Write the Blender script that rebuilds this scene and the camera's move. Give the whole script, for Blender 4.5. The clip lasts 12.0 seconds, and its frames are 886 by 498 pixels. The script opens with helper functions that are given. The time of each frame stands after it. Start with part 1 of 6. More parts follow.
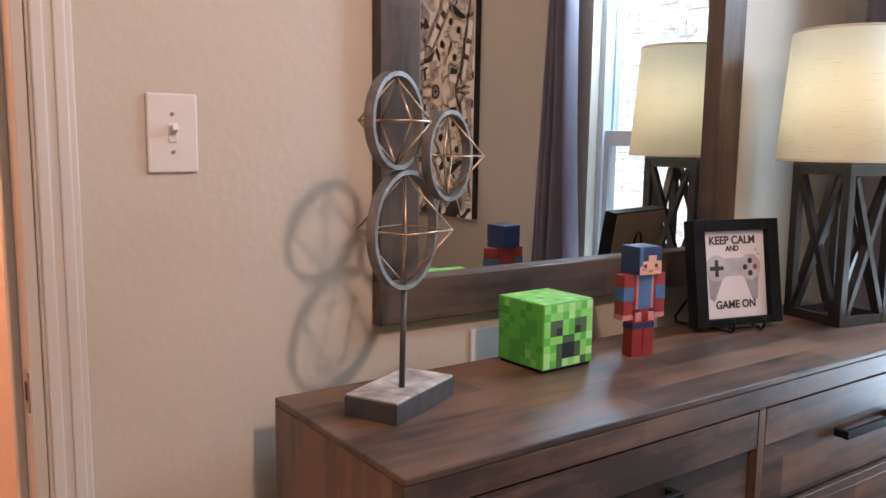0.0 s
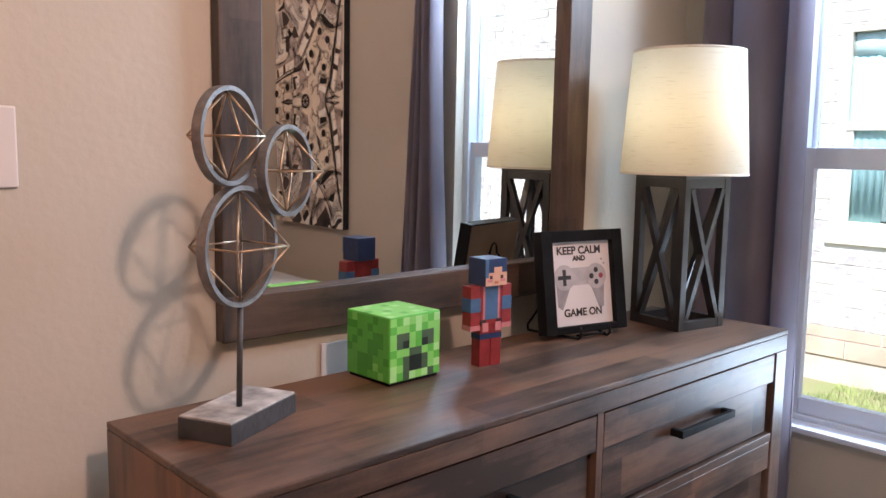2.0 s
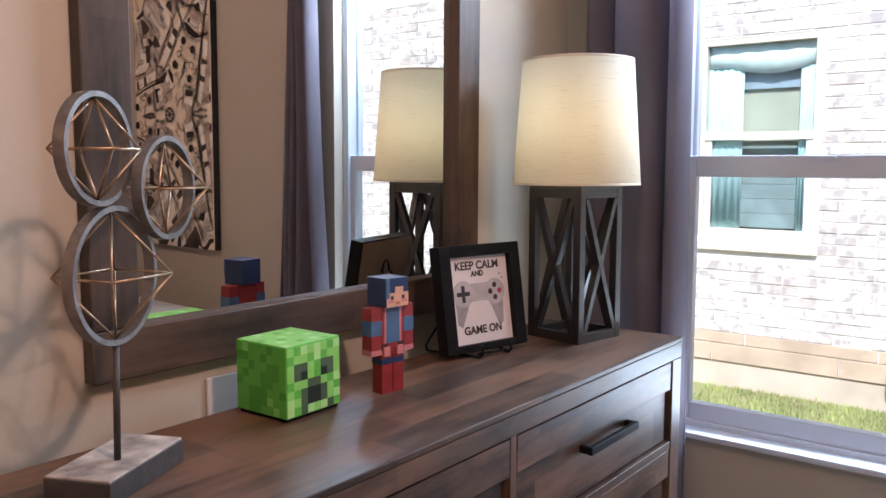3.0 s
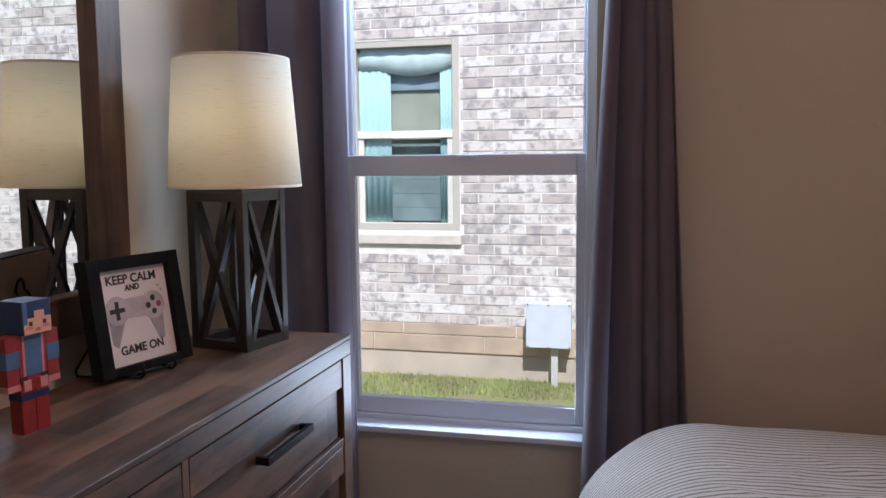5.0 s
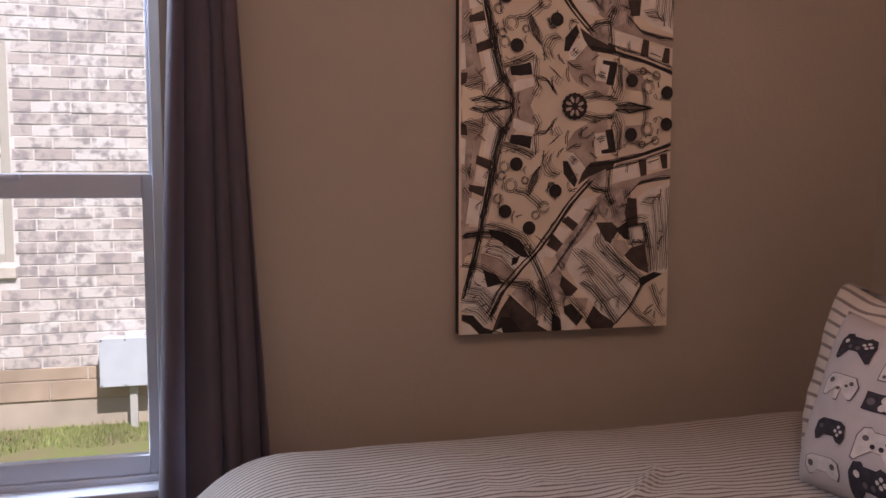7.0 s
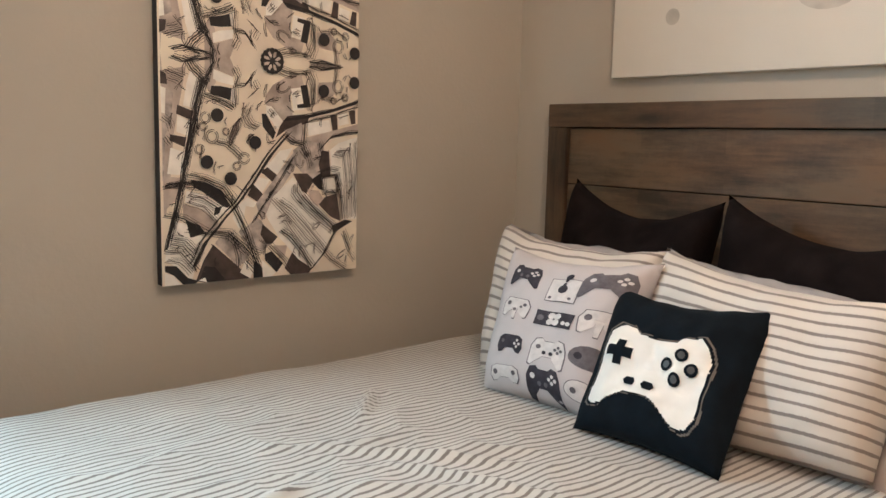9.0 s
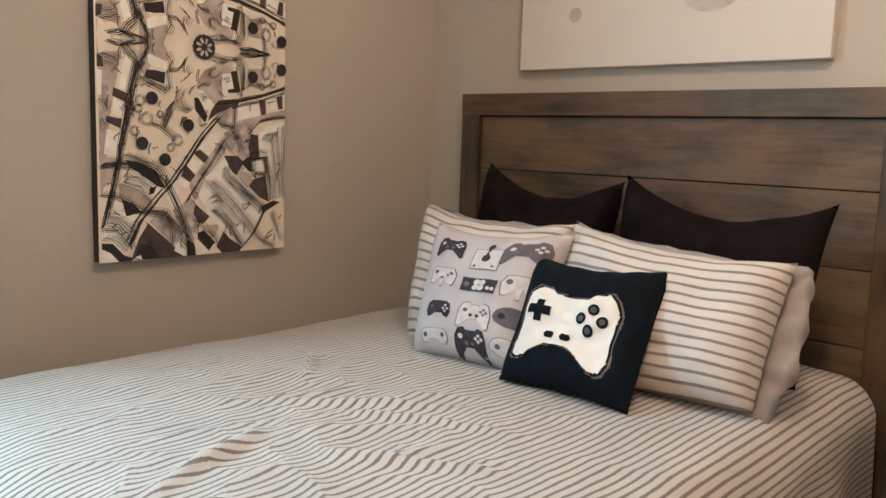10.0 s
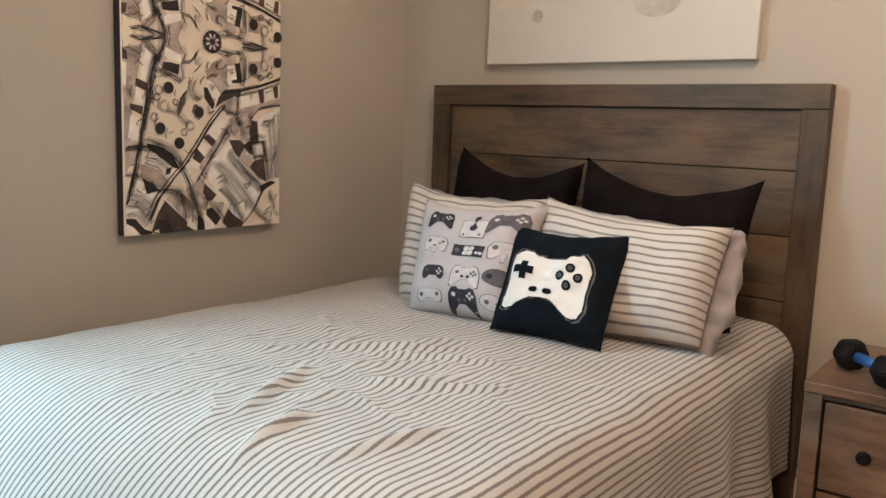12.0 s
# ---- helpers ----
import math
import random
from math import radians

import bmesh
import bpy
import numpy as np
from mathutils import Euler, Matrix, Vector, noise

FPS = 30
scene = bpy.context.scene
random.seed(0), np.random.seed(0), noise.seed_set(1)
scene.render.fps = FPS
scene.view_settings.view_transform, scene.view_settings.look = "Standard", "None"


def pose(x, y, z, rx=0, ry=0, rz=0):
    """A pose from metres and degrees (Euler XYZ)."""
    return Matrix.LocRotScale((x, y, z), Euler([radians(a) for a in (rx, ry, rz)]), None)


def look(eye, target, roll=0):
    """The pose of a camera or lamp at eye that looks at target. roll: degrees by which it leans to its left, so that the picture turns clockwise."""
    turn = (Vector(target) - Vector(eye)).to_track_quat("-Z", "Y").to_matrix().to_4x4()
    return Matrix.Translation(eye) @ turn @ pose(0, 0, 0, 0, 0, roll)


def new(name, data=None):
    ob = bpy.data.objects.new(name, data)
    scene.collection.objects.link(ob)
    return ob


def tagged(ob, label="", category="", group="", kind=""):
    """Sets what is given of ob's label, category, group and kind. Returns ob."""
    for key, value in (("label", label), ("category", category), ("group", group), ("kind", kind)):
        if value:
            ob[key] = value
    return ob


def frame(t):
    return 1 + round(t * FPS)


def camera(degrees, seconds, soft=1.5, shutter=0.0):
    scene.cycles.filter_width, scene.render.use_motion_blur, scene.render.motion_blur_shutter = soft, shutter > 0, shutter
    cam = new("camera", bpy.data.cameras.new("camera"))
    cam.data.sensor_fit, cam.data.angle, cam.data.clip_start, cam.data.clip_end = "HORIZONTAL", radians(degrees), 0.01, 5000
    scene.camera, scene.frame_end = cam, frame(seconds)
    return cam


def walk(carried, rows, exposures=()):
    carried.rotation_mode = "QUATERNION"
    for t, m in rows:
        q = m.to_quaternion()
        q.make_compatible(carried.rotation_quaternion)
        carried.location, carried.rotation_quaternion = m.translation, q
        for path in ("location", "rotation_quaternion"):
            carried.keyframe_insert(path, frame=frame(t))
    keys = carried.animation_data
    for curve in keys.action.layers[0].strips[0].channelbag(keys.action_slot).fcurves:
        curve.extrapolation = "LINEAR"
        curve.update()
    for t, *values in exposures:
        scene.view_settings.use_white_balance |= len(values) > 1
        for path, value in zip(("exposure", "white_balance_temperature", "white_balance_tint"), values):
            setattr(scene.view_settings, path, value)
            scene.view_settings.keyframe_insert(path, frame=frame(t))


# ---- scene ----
cam = camera(56.7, 12.0)
PATH = [
    (0, (-2.339, -1.318, 1.215), (-1.194, 0.3, 0.95), 0.6),
    (0.5, (-2.333, -1.328, 1.216), (-1.161, 0.271, 0.953), 0.6),
    (1, (-2.323, -1.342, 1.22), (-1.107, 0.226, 0.966), 0.6),
    (1.5, (-2.317, -1.35, 1.226), (-1.04, 0.169, 0.978), 0.8),
    (2, (-2.28, -1.37, 1.228), (-0.923, 0.079, 0.985), 0.9),
    (2.5, (-2.252, -1.321, 1.226), (-0.796, 0.033, 1.002), 0.6),
    (2.7, (-2.247, -1.29, 1.221), (-0.745, 0.012, 1.008), 0.4),
    (4.3, (-2.234, -1.220, 1.235), (-0.400, -0.448, 1.008), -0.9),
    (4.5, (-2.229, -1.221, 1.235), (-0.367, -0.528, 1.01), -0.9),
    (5, (-2.215, -1.232, 1.233), (-0.288, -0.743, 1.017), -0.6),
    (5.5, (-2.209, -1.242, 1.228), (-0.238, -0.976, 1.02), -0.4),
    (6, (-2.196, -1.255, 1.221), (-0.206, -1.227, 1.024), -0.0),
    (6.5, (-2.155, -1.29, 1.221), (-0.175, -1.509, 1.036), 0.2),
    (7, (-2.116, -1.262, 1.229), (-0.183, -1.748, 1.065), -0.0),
    (7.5, (-2.091, -1.222, 1.233), (-0.263, -2.019, 1.082), -0.3),
    (7.7, (-2.089, -1.218, 1.234), (-0.301, -2.1, 1.077), -0.1),
    (9.3, (-2.171, -0.993, 1.215), (-0.692, -2.313, 0.952), 1.7),
    (9.5, (-2.189, -0.976, 1.195), (-0.733, -2.324, 0.941), 1.8),
    (10, (-2.215, -0.836, 1.187), (-0.874, -2.295, 0.923), 1.9),
    (10.5, (-2.234, -0.7, 1.179), (-0.983, -2.234, 0.889), 1.7),
    (11, (-2.265, -0.624, 1.175), (-1.038, -2.176, 0.879), 2.1),
    (11.5, (-2.275, -0.537, 1.173), (-0.979, -2.033, 0.885), 3.0),
    (12, (-2.294, -0.457, 1.179), (-1.095, -2.031, 0.89), 2.1),
]
EXPOSURE = [  # seconds, stops, kelvin, tint
    (0, 1.26, 6100, 15), (1.5, 1.33, 6050, 15), (2.5, 1.22, 6300, 20), (4.5, 0.40, 6150, 20), (5.5, 0.32, 6300, 25), (6.0, 0.32, 6400, 26), (6.5, 0.13, 6550, 28), (7.0, 0.27, 6750, 31),
    (7.25, 0.95, 6800, 31), (7.5, 1.48, 6750, 30), (7.7, 1.60, 6500, 18), (9.3, 1.72, 5850, -4), (12, 1.66, 5850, -4),
]
walk(cam, [(t, look(eye, target, roll)) for t, eye, target, roll in PATH], EXPOSURE)

# ---------- world and lights ----------
world = bpy.data.worlds.new("world")
scene.world = world
world.use_nodes = True
wn = world.node_tree
sky = wn.nodes.new("ShaderNodeTexSky")
sky.sky_type = "NISHITA"
sky.sun_disc = False
sky.sun_elevation = radians(51)
sky.sun_rotation = radians(253)
wn.links.new(sky.outputs[0], wn.nodes["Background"].inputs[0])
wn.nodes["Background"].inputs[1].default_value = 0.15

sun = new("sun", bpy.data.lights.new("sun", "SUN"))
sun.data.energy = 4.4
sun.data.angle = radians(0.6)
sun.data.color = (1.0, 0.97, 0.94)
sun.matrix_world = look((0, 0, 8), (7.4, 2.2, -1.5))


def lamp(name, kind, at, energy, color, size=0.1, target=None):
    ob = new(name, bpy.data.lights.new(name, kind))
    ob.data.energy = energy
    ob.data.color = color
    if kind == "AREA":
        ob.data.size = size
    else:
        ob.data.shadow_soft_size = size
    ob.matrix_world = look(at, target) if target else Matrix.Translation(at)
    return ob


lamp("ceiling_bulb", "POINT", (-1.75, -1.95, 2.36), 11.0, (1.0, 0.635, 0.465), 0.10)
# Beam added at the ceiling light's place to brighten the north wall
spot = lamp("north_wall_fill", "SPOT", (-1.75, -1.95, 2.52), 43, (1.0, 0.67, 0.50), 0.05, (-1.85, 0.0, 1.15))
spot.data.spot_size, spot.data.spot_blend = radians(95), 1.0
lamp("table_lamp_bulb", "POINT", (-0.412, -0.2605, 1.343), 1.15, (1.0, 0.88, 0.64), 0.04)
lamp("hall_bulb", "POINT", (-2.3, 1.0, 2.2), 44, (1.0, 0.62, 0.40), 0.1)
day = lamp("window_daylight", "AREA", (0.074, -0.7125, 1.915), 12.5, (0.66, 0.85, 1.0), 0.7, (-1.0, -0.80, 1.25))
day.data.shape = "RECTANGLE"
day.data.size, day.data.size_y = 0.66, 0.24
low_day = lamp("window_daylight_low", "AREA", (0.05, -0.7125, 0.59), 2.4, (0.66, 0.85, 1.0), 0.7, (-1.0, -0.78, 0.80))
low_day.data.shape = "RECTANGLE"
low_day.data.size, low_day.data.size_y = 0.66, 0.20


# ---------- materials ----------
def mat(name, color, rough=0.6, vary=0.12, scale=8.0, bump=0.0, bump_scale=120.0, metal=0.0, hue2=None, random_piece=0.0, sheen=0.0, coat=0.0, spec=0.5):
    m = bpy.data.materials.new(name)
    m.use_nodes = True
    n, l = m.node_tree.nodes, m.node_tree.links
    b = n["Principled BSDF"]
    b.inputs["Roughness"].default_value = rough
    b.inputs["Metallic"].default_value = metal
    b.inputs["Sheen Weight"].default_value = sheen
    b.inputs["Coat Weight"].default_value = coat
    b.inputs["Specular IOR Level"].default_value = spec
    tc = n.new("ShaderNodeTexCoord")
    big = n.new("ShaderNodeTexNoise")
    big.inputs["Scale"].default_value = scale
    big.inputs["Detail"].default_value = 6
    l.new(tc.outputs["Object"], big.inputs["Vector"])
    ramp = n.new("ShaderNodeValToRGB")
    lo = hue2 or tuple(c * (1 - vary) for c in color)
    hi = color if hue2 else tuple(min(1, c * (1 + vary)) for c in color)
    ramp.color_ramp.elements[0].color, ramp.color_ramp.elements[1].color = (*lo, 1), (*hi, 1)
    ramp.color_ramp.elements[0].position, ramp.color_ramp.elements[1].position = 0.32, 0.68
    l.new(big.outputs["Fac"], ramp.inputs[0])
    last = ramp.outputs[0]
    if random_piece:
        info = n.new("ShaderNodeObjectInfo")
        hsv = n.new("ShaderNodeHueSaturation")
        mr = n.new("ShaderNodeMapRange")
        mr.inputs[3].default_value, mr.inputs[4].default_value = 1 - random_piece, 1 + random_piece
        l.new(info.outputs["Random"], mr.inputs[0])
        l.new(mr.outputs[0], hsv.inputs["Value"])
        l.new(last, hsv.inputs["Color"])
        last = hsv.outputs[0]
    l.new(last, b.inputs["Base Color"])
    if bump:
        fine = n.new("ShaderNodeTexNoise")
        fine.inputs["Scale"].default_value = bump_scale
        fine.inputs["Detail"].default_value = 4
        l.new(tc.outputs["Object"], fine.inputs["Vector"])
        bp = n.new("ShaderNodeBump")
        bp.inputs["Strength"].default_value = bump
        bp.inputs["Distance"].default_value = 0.004
        l.new(fine.outputs["Fac"], bp.inputs["Height"])
        l.new(bp.outputs[0], b.inputs["Normal"])
    return m


def wood(name, c1, c2, along="X", rough=0.45, grain=14.0, patch=0.62, blocks=0.0):
    """Stained planks: long grain, broad stains and fine saw marks across."""
    m = bpy.data.materials.new(name)
    m.use_nodes = True
    n, l = m.node_tree.nodes, m.node_tree.links
    b = n["Principled BSDF"]
    tc = n.new("ShaderNodeTexCoord")
    info = n.new("ShaderNodeObjectInfo")
    off = n.new("ShaderNodeVectorMath")
    off.operation = "ADD"
    l.new(tc.outputs["Object"], off.inputs[0])
    sc = n.new("ShaderNodeVectorMath")
    sc.operation = "SCALE"
    sc.inputs[0].default_value = (7.3, 5.1, 3.7)
    l.new(info.outputs["Random"], sc.inputs["Scale"])
    l.new(sc.outputs[0], off.inputs[1])

    def stretched(k, scale, detail):
        mp = n.new("ShaderNodeMapping")
        v = [1.0, 1.0, 1.0]
        v["XYZ".index(along)] = k
        mp.inputs["Scale"].default_value = v
        l.new(off.outputs[0], mp.inputs[0])
        t = n.new("ShaderNodeTexNoise")
        t.inputs["Scale"].default_value, t.inputs["Detail"].default_value = scale, detail
        t.inputs["Roughness"].default_value = 0.65
        l.new(mp.outputs[0], t.inputs["Vector"])
        return t.outputs["Fac"]

    g, p, s = stretched(0.10, grain * 3.4, 8), stretched(0.42, 6.5, 7), stretched(4.0, 30.0, 3)
    mix = n.new("ShaderNodeMath")
    mix.operation = "MULTIPLY_ADD"
    l.new(g, mix.inputs[0])
    mix.inputs[1].default_value = 0.36
    pm = n.new("ShaderNodeMath")
    pm.operation = "MULTIPLY"
    l.new(p, pm.inputs[0])
    pm.inputs[1].default_value = patch
    l.new(pm.outputs[0], mix.inputs[2])
    mix2 = n.new("ShaderNodeMath")
    mix2.operation = "MULTIPLY_ADD"
    l.new(s, mix2.inputs[0])
    mix2.inputs[1].default_value = 0.05
    l.new(mix.outputs[0], mix2.inputs[2])
    value = mix2.outputs[0]
    if blocks:
        # short staves laid end to end, each with a tone of its own
        sep = n.new("ShaderNodeSeparateXYZ")
        l.new(tc.outputs["Object"], sep.inputs[0])
        across = [a for a in "XYZ" if a != along]
        sm = n.new("ShaderNodeMath")
        l.new(sep.outputs[across[0]], sm.inputs[0])
        l.new(sep.outputs[across[1]], sm.inputs[1])
        cmb = n.new("ShaderNodeCombineXYZ")
        l.new(sep.outputs[along], cmb.inputs[0])
        l.new(sm.outputs[0], cmb.inputs[1])
        stave = n.new("ShaderNodeTexBrick")
        stave.offset, stave.offset_frequency, stave.squash, stave.squash_frequency = 0.37, 2, 1.5, 3
        for key, val in (("Scale", 1.0), ("Mortar Size", 0.0), ("Brick Width", 0.29), ("Row Height", 0.083), ("Bias", 0.0)):
            stave.inputs[key].default_value = val
        stave.inputs["Color1"].default_value, stave.inputs["Color2"].default_value = (0, 0, 0, 1), (1, 1, 1, 1)
        l.new(cmb.outputs[0], stave.inputs["Vector"])
        add = n.new("ShaderNodeMath")
        add.operation = "MULTIPLY_ADD"
        l.new(stave.outputs["Color"], add.inputs[0])
        add.inputs[1].default_value = blocks
        low_ = n.new("ShaderNodeMath")
        low_.operation = "SUBTRACT"
        l.new(value, low_.inputs[0])
        low_.inputs[1].default_value = blocks / 2
        l.new(low_.outputs[0], add.inputs[2])
        value = add.outputs[0]
    ramp = n.new("ShaderNodeValToRGB")
    ramp.color_ramp.elements[0].position, ramp.color_ramp.elements[1].position = 0.40, 0.61
    ramp.color_ramp.elements[0].color, ramp.color_ramp.elements[1].color = (*c1, 1), (*c2, 1)
    l.new(value, ramp.inputs[0])
    # broad drifts of warm and grey stain
    drift = n.new("ShaderNodeValToRGB")
    drift.color_ramp.elements[0].position, drift.color_ramp.elements[1].position = 0.38, 0.62
    drift.color_ramp.elements[0].color, drift.color_ramp.elements[1].color = (0.86, 0.93, 1.0, 1), (1.0, 0.80, 0.62, 1)
    l.new(stretched(0.35, 3.4, 5), drift.inputs[0])
    tint = n.new("ShaderNodeMix")
    tint.data_type, tint.blend_type = "RGBA", "MULTIPLY"
    tint.inputs["Factor"].default_value = 1.0
    l.new(ramp.outputs[0], tint.inputs["A"])
    l.new(drift.outputs[0], tint.inputs["B"])
    last = tint.outputs["Result"]
    hsv = n.new("ShaderNodeHueSaturation")
    mr = n.new("ShaderNodeMapRange")
    mr.inputs[3].default_value, mr.inputs[4].default_value = 0.80, 1.16
    l.new(info.outputs["Random"], mr.inputs[0])
    l.new(mr.outputs[0], hsv.inputs["Value"])
    l.new(last, hsv.inputs["Color"])
    l.new(hsv.outputs[0], b.inputs["Base Color"])
    rr = n.new("ShaderNodeMapRange")
    rr.inputs[3].default_value, rr.inputs[4].default_value = rough - 0.1, rough + 0.15
    l.new(p, rr.inputs[0])
    l.new(rr.outputs[0], b.inputs["Roughness"])
    bp = n.new("ShaderNodeBump")
    bp.inputs["Strength"].default_value, bp.inputs["Distance"].default_value = 0.2, 0.003
    l.new(mix2.outputs[0], bp.inputs["Height"])
    l.new(bp.outputs[0], b.inputs["Normal"])
    b.inputs["Specular IOR Level"].default_value = 0.6
    return m


def striped(name, base, dark, period, duty=0.32, axis=0, rough=0.85):
    """Woven ticking stripe, laid along the cloth by its UV map."""
    m = mat(name, base, rough, 0.05, 9.0, 0.0)
    n, l = m.node_tree.nodes, m.node_tree.links
    b = n["Principled BSDF"]
    uv = n.new("ShaderNodeUVMap")
    sep = n.new("ShaderNodeSeparateXYZ")
    l.new(uv.outputs[0], sep.inputs[0])
    wob = n.new("ShaderNodeTexNoise")
    wob.inputs["Scale"].default_value = 160
    l.new(uv.outputs[0], wob.inputs["Vector"])
    wm = n.new("ShaderNodeMath")
    wm.operation = "MULTIPLY_ADD"
    l.new(wob.outputs["Fac"], wm.inputs[0])
    wm.inputs[1].default_value = 0.003
    l.new(sep.outputs[axis], wm.inputs[2])
    dv = n.new("ShaderNodeMath")
    dv.operation = "DIVIDE"
    l.new(wm.outputs[0], dv.inputs[0])
    dv.inputs[1].default_value = period
    fr = n.new("ShaderNodeMath")
    fr.operation = "FRACT"
    l.new(dv.outputs[0], fr.inputs[0])
    ramp = n.new("ShaderNodeValToRGB")
    e = ramp.color_ramp.elements
    e[0].position, e[0].color = 0.0, (0, 0, 0, 1)
    e[1].position, e[1].color = 0.06, (1, 1, 1, 1)
    a = e.new(duty)
    a.color = (1, 1, 1, 1)
    c = e.new(duty + 0.06)
    c.color = (0, 0, 0, 1)
    l.new(fr.outputs[0], ramp.inputs[0])
    mix = n.new("ShaderNodeMix")
    mix.data_type = "RGBA"
    l.new(ramp.outputs[0], mix.inputs["Factor"])
    src = b.inputs["Base Color"].links[0].from_socket
    l.new(src, mix.inputs["A"])
    mix.inputs["B"].default_value = (*dark, 1)
    l.new(mix.outputs["Result"], b.inputs["Base Color"])
    b.inputs["Sheen Weight"].default_value = 0.2
    weave = n.new("ShaderNodeTexNoise")
    weave.inputs["Scale"].default_value = 700
    l.new(uv.outputs[0], weave.inputs["Vector"])
    bp = n.new("ShaderNodeBump")
    bp.inputs["Strength"].default_value, bp.inputs["Distance"].default_value = 0.15, 0.002
    l.new(weave.outputs["Fac"], bp.inputs["Height"])
    l.new(bp.outputs[0], b.inputs["Normal"])
    return m


def glass(name):
    m = bpy.data.materials.new(name)
    m.use_nodes = True
    n, l = m.node_tree.nodes, m.node_tree.links
    out = n["Material Output"]
    tr = n.new("ShaderNodeBsdfTransparent")
    tr.inputs[0].default_value = (0.93, 0.97, 0.97, 1)
    gl = n.new("ShaderNodeBsdfGlossy")
    gl.inputs["Roughness"].default_value = 0.02
    mx = n.new("ShaderNodeMixShader")
    fz = n.new("ShaderNodeFresnel")
    fz.inputs[0].default_value = 1.25
    l.new(fz.outputs[0], mx.inputs[0])
    l.new(tr.outputs[0], mx.inputs[1])
    l.new(gl.outputs[0], mx.inputs[2])
    l.new(mx.outputs[0], out.inputs[0])
    return m


WALL = mat("wall_paint", (0.50, 0.455, 0.385), 0.75, 0.03, 1.5, 0.22, 60)
CEIL = mat("ceiling_paint", (0.78, 0.76, 0.73), 0.85, 0.03, 2, 0.4, 80)
CARPET = mat("carpet", (0.30, 0.27, 0.24), 0.95, 0.2, 30, 0.8, 300)
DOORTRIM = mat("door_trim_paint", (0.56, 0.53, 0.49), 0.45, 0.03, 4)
TRIM = mat("trim_paint", (0.78, 0.75, 0.71), 0.4, 0.03, 4)
HALL = mat("hall_paint", (0.62, 0.45, 0.36), 0.8, 0.04, 2, 0.3, 60)
# White vinyl with the blue of the skylight put into its colour
VINYL_SKY_TINT = mat("window_vinyl_sky_tint", (0.60, 0.65, 0.74), 0.35, 0.03, 5)
GLASS = glass("window_glass")
CURTAIN = mat("curtain_cloth", (0.185, 0.160, 0.192), 0.9, 0.1, 14, 0.25, 500, sheen=0.25)
cn, cl_ = CURTAIN.node_tree.nodes, CURTAIN.node_tree.links
thin = cn.new("ShaderNodeBsdfTranslucent")
thin.inputs[0].default_value = (0.50, 0.47, 0.56, 1)
thin_mix = cn.new("ShaderNodeMixShader")
thin_mix.inputs[0].default_value = 0.42
cl_.new(cn["Principled BSDF"].outputs[0], thin_mix.inputs[1])
cl_.new(thin.outputs[0], thin_mix.inputs[2])
cl_.new(thin_mix.outputs[0], cn["Material Output"].inputs[0])
METAL = mat("brushed_steel", (0.45, 0.43, 0.40), 0.35, 0.1, 30, metal=1.0)
BRASS = mat("aged_brass", (0.42, 0.30, 0.20), 0.38, 0.25, 40, metal=1.0)
RING = mat("grey_iron", (0.20, 0.195, 0.195), 0.45, 0.25, 40, 0.25, 200, metal=0.8)
STONE = mat("grey_stone", (0.62, 0.59, 0.56), 0.55, 0.3, 18, 0.5, 60, hue2=(0.16, 0.15, 0.145))
SLATE = mat("slate_side", (0.045, 0.045, 0.048), 0.5, 0.2, 30, 0.3, 90)
BLACK = mat("black_paint", (0.010, 0.010, 0.011), 0.5, 0.3, 20, 0.1, 200, spec=0.10)
BLACKWOOD = mat("black_stained_wood", (0.016, 0.0155, 0.016), 0.40, 0.25, 25, 0.10, 150, spec=1.0)
WHITEPL = mat("white_plastic", (0.64, 0.60, 0.585), 0.4, 0.02, 6)
PAPER = mat("print_paper", (0.72, 0.69, 0.70), 0.6, 0.03, 12)
INK = mat("black_ink", (0.03, 0.03, 0.035), 0.6, 0.2, 30)
DRESS_X = wood("dresser_wood", (0.034, 0.020, 0.015), (0.192, 0.121, 0.087), "X", 0.43, blocks=0.17)
MFRAME_X = wood("mirror_frame_wood", (0.020, 0.013, 0.010), (0.105, 0.070, 0.052), "X", 0.5, blocks=0.07)
MFRAME_Z = wood("mirror_frame_wood_upright", (0.020, 0.013, 0.010), (0.100, 0.068, 0.051), "Z", 0.5, blocks=0.07)
DRESS_Z = wood("dresser_wood_upright", (0.036, 0.021, 0.016), (0.188, 0.118, 0.086), "Z", 0.43, blocks=0.13)
BED_X = wood("headboard_wood", (0.040, 0.028, 0.017), (0.158, 0.110, 0.066), "X", 0.55, patch=0.66, blocks=0.06)
BED_Z = wood("headboard_wood_upright", (0.040, 0.028, 0.017), (0.145, 0.102, 0.062), "Z", 0.55)
NIGHT = wood("nightstand_wood", (0.048, 0.034, 0.024), (0.205, 0.145, 0.100), "X", 0.5)
SHEET = striped("ticking_stripe", (0.565, 0.54, 0.50), (0.19, 0.165, 0.146), 0.0178, 0.34)
SHAM = striped("sham_stripe", (0.66, 0.615, 0.56), (0.25, 0.215, 0.195), 0.030, 0.27, axis=1)
GREYCLOTH = mat("grey_linen", (0.38, 0.35, 0.34), 0.9, 0.08, 20, 0.3, 500)
DARKCLOTH = mat("dark_brown_cloth", (0.010, 0.007, 0.007), 0.95, 0.3, 18, 0.3, 500, spec=0.1)
LILAC = mat("pale_grey_cloth", (0.56, 0.525, 0.53), 0.9, 0.05, 14, 0.2, 600)
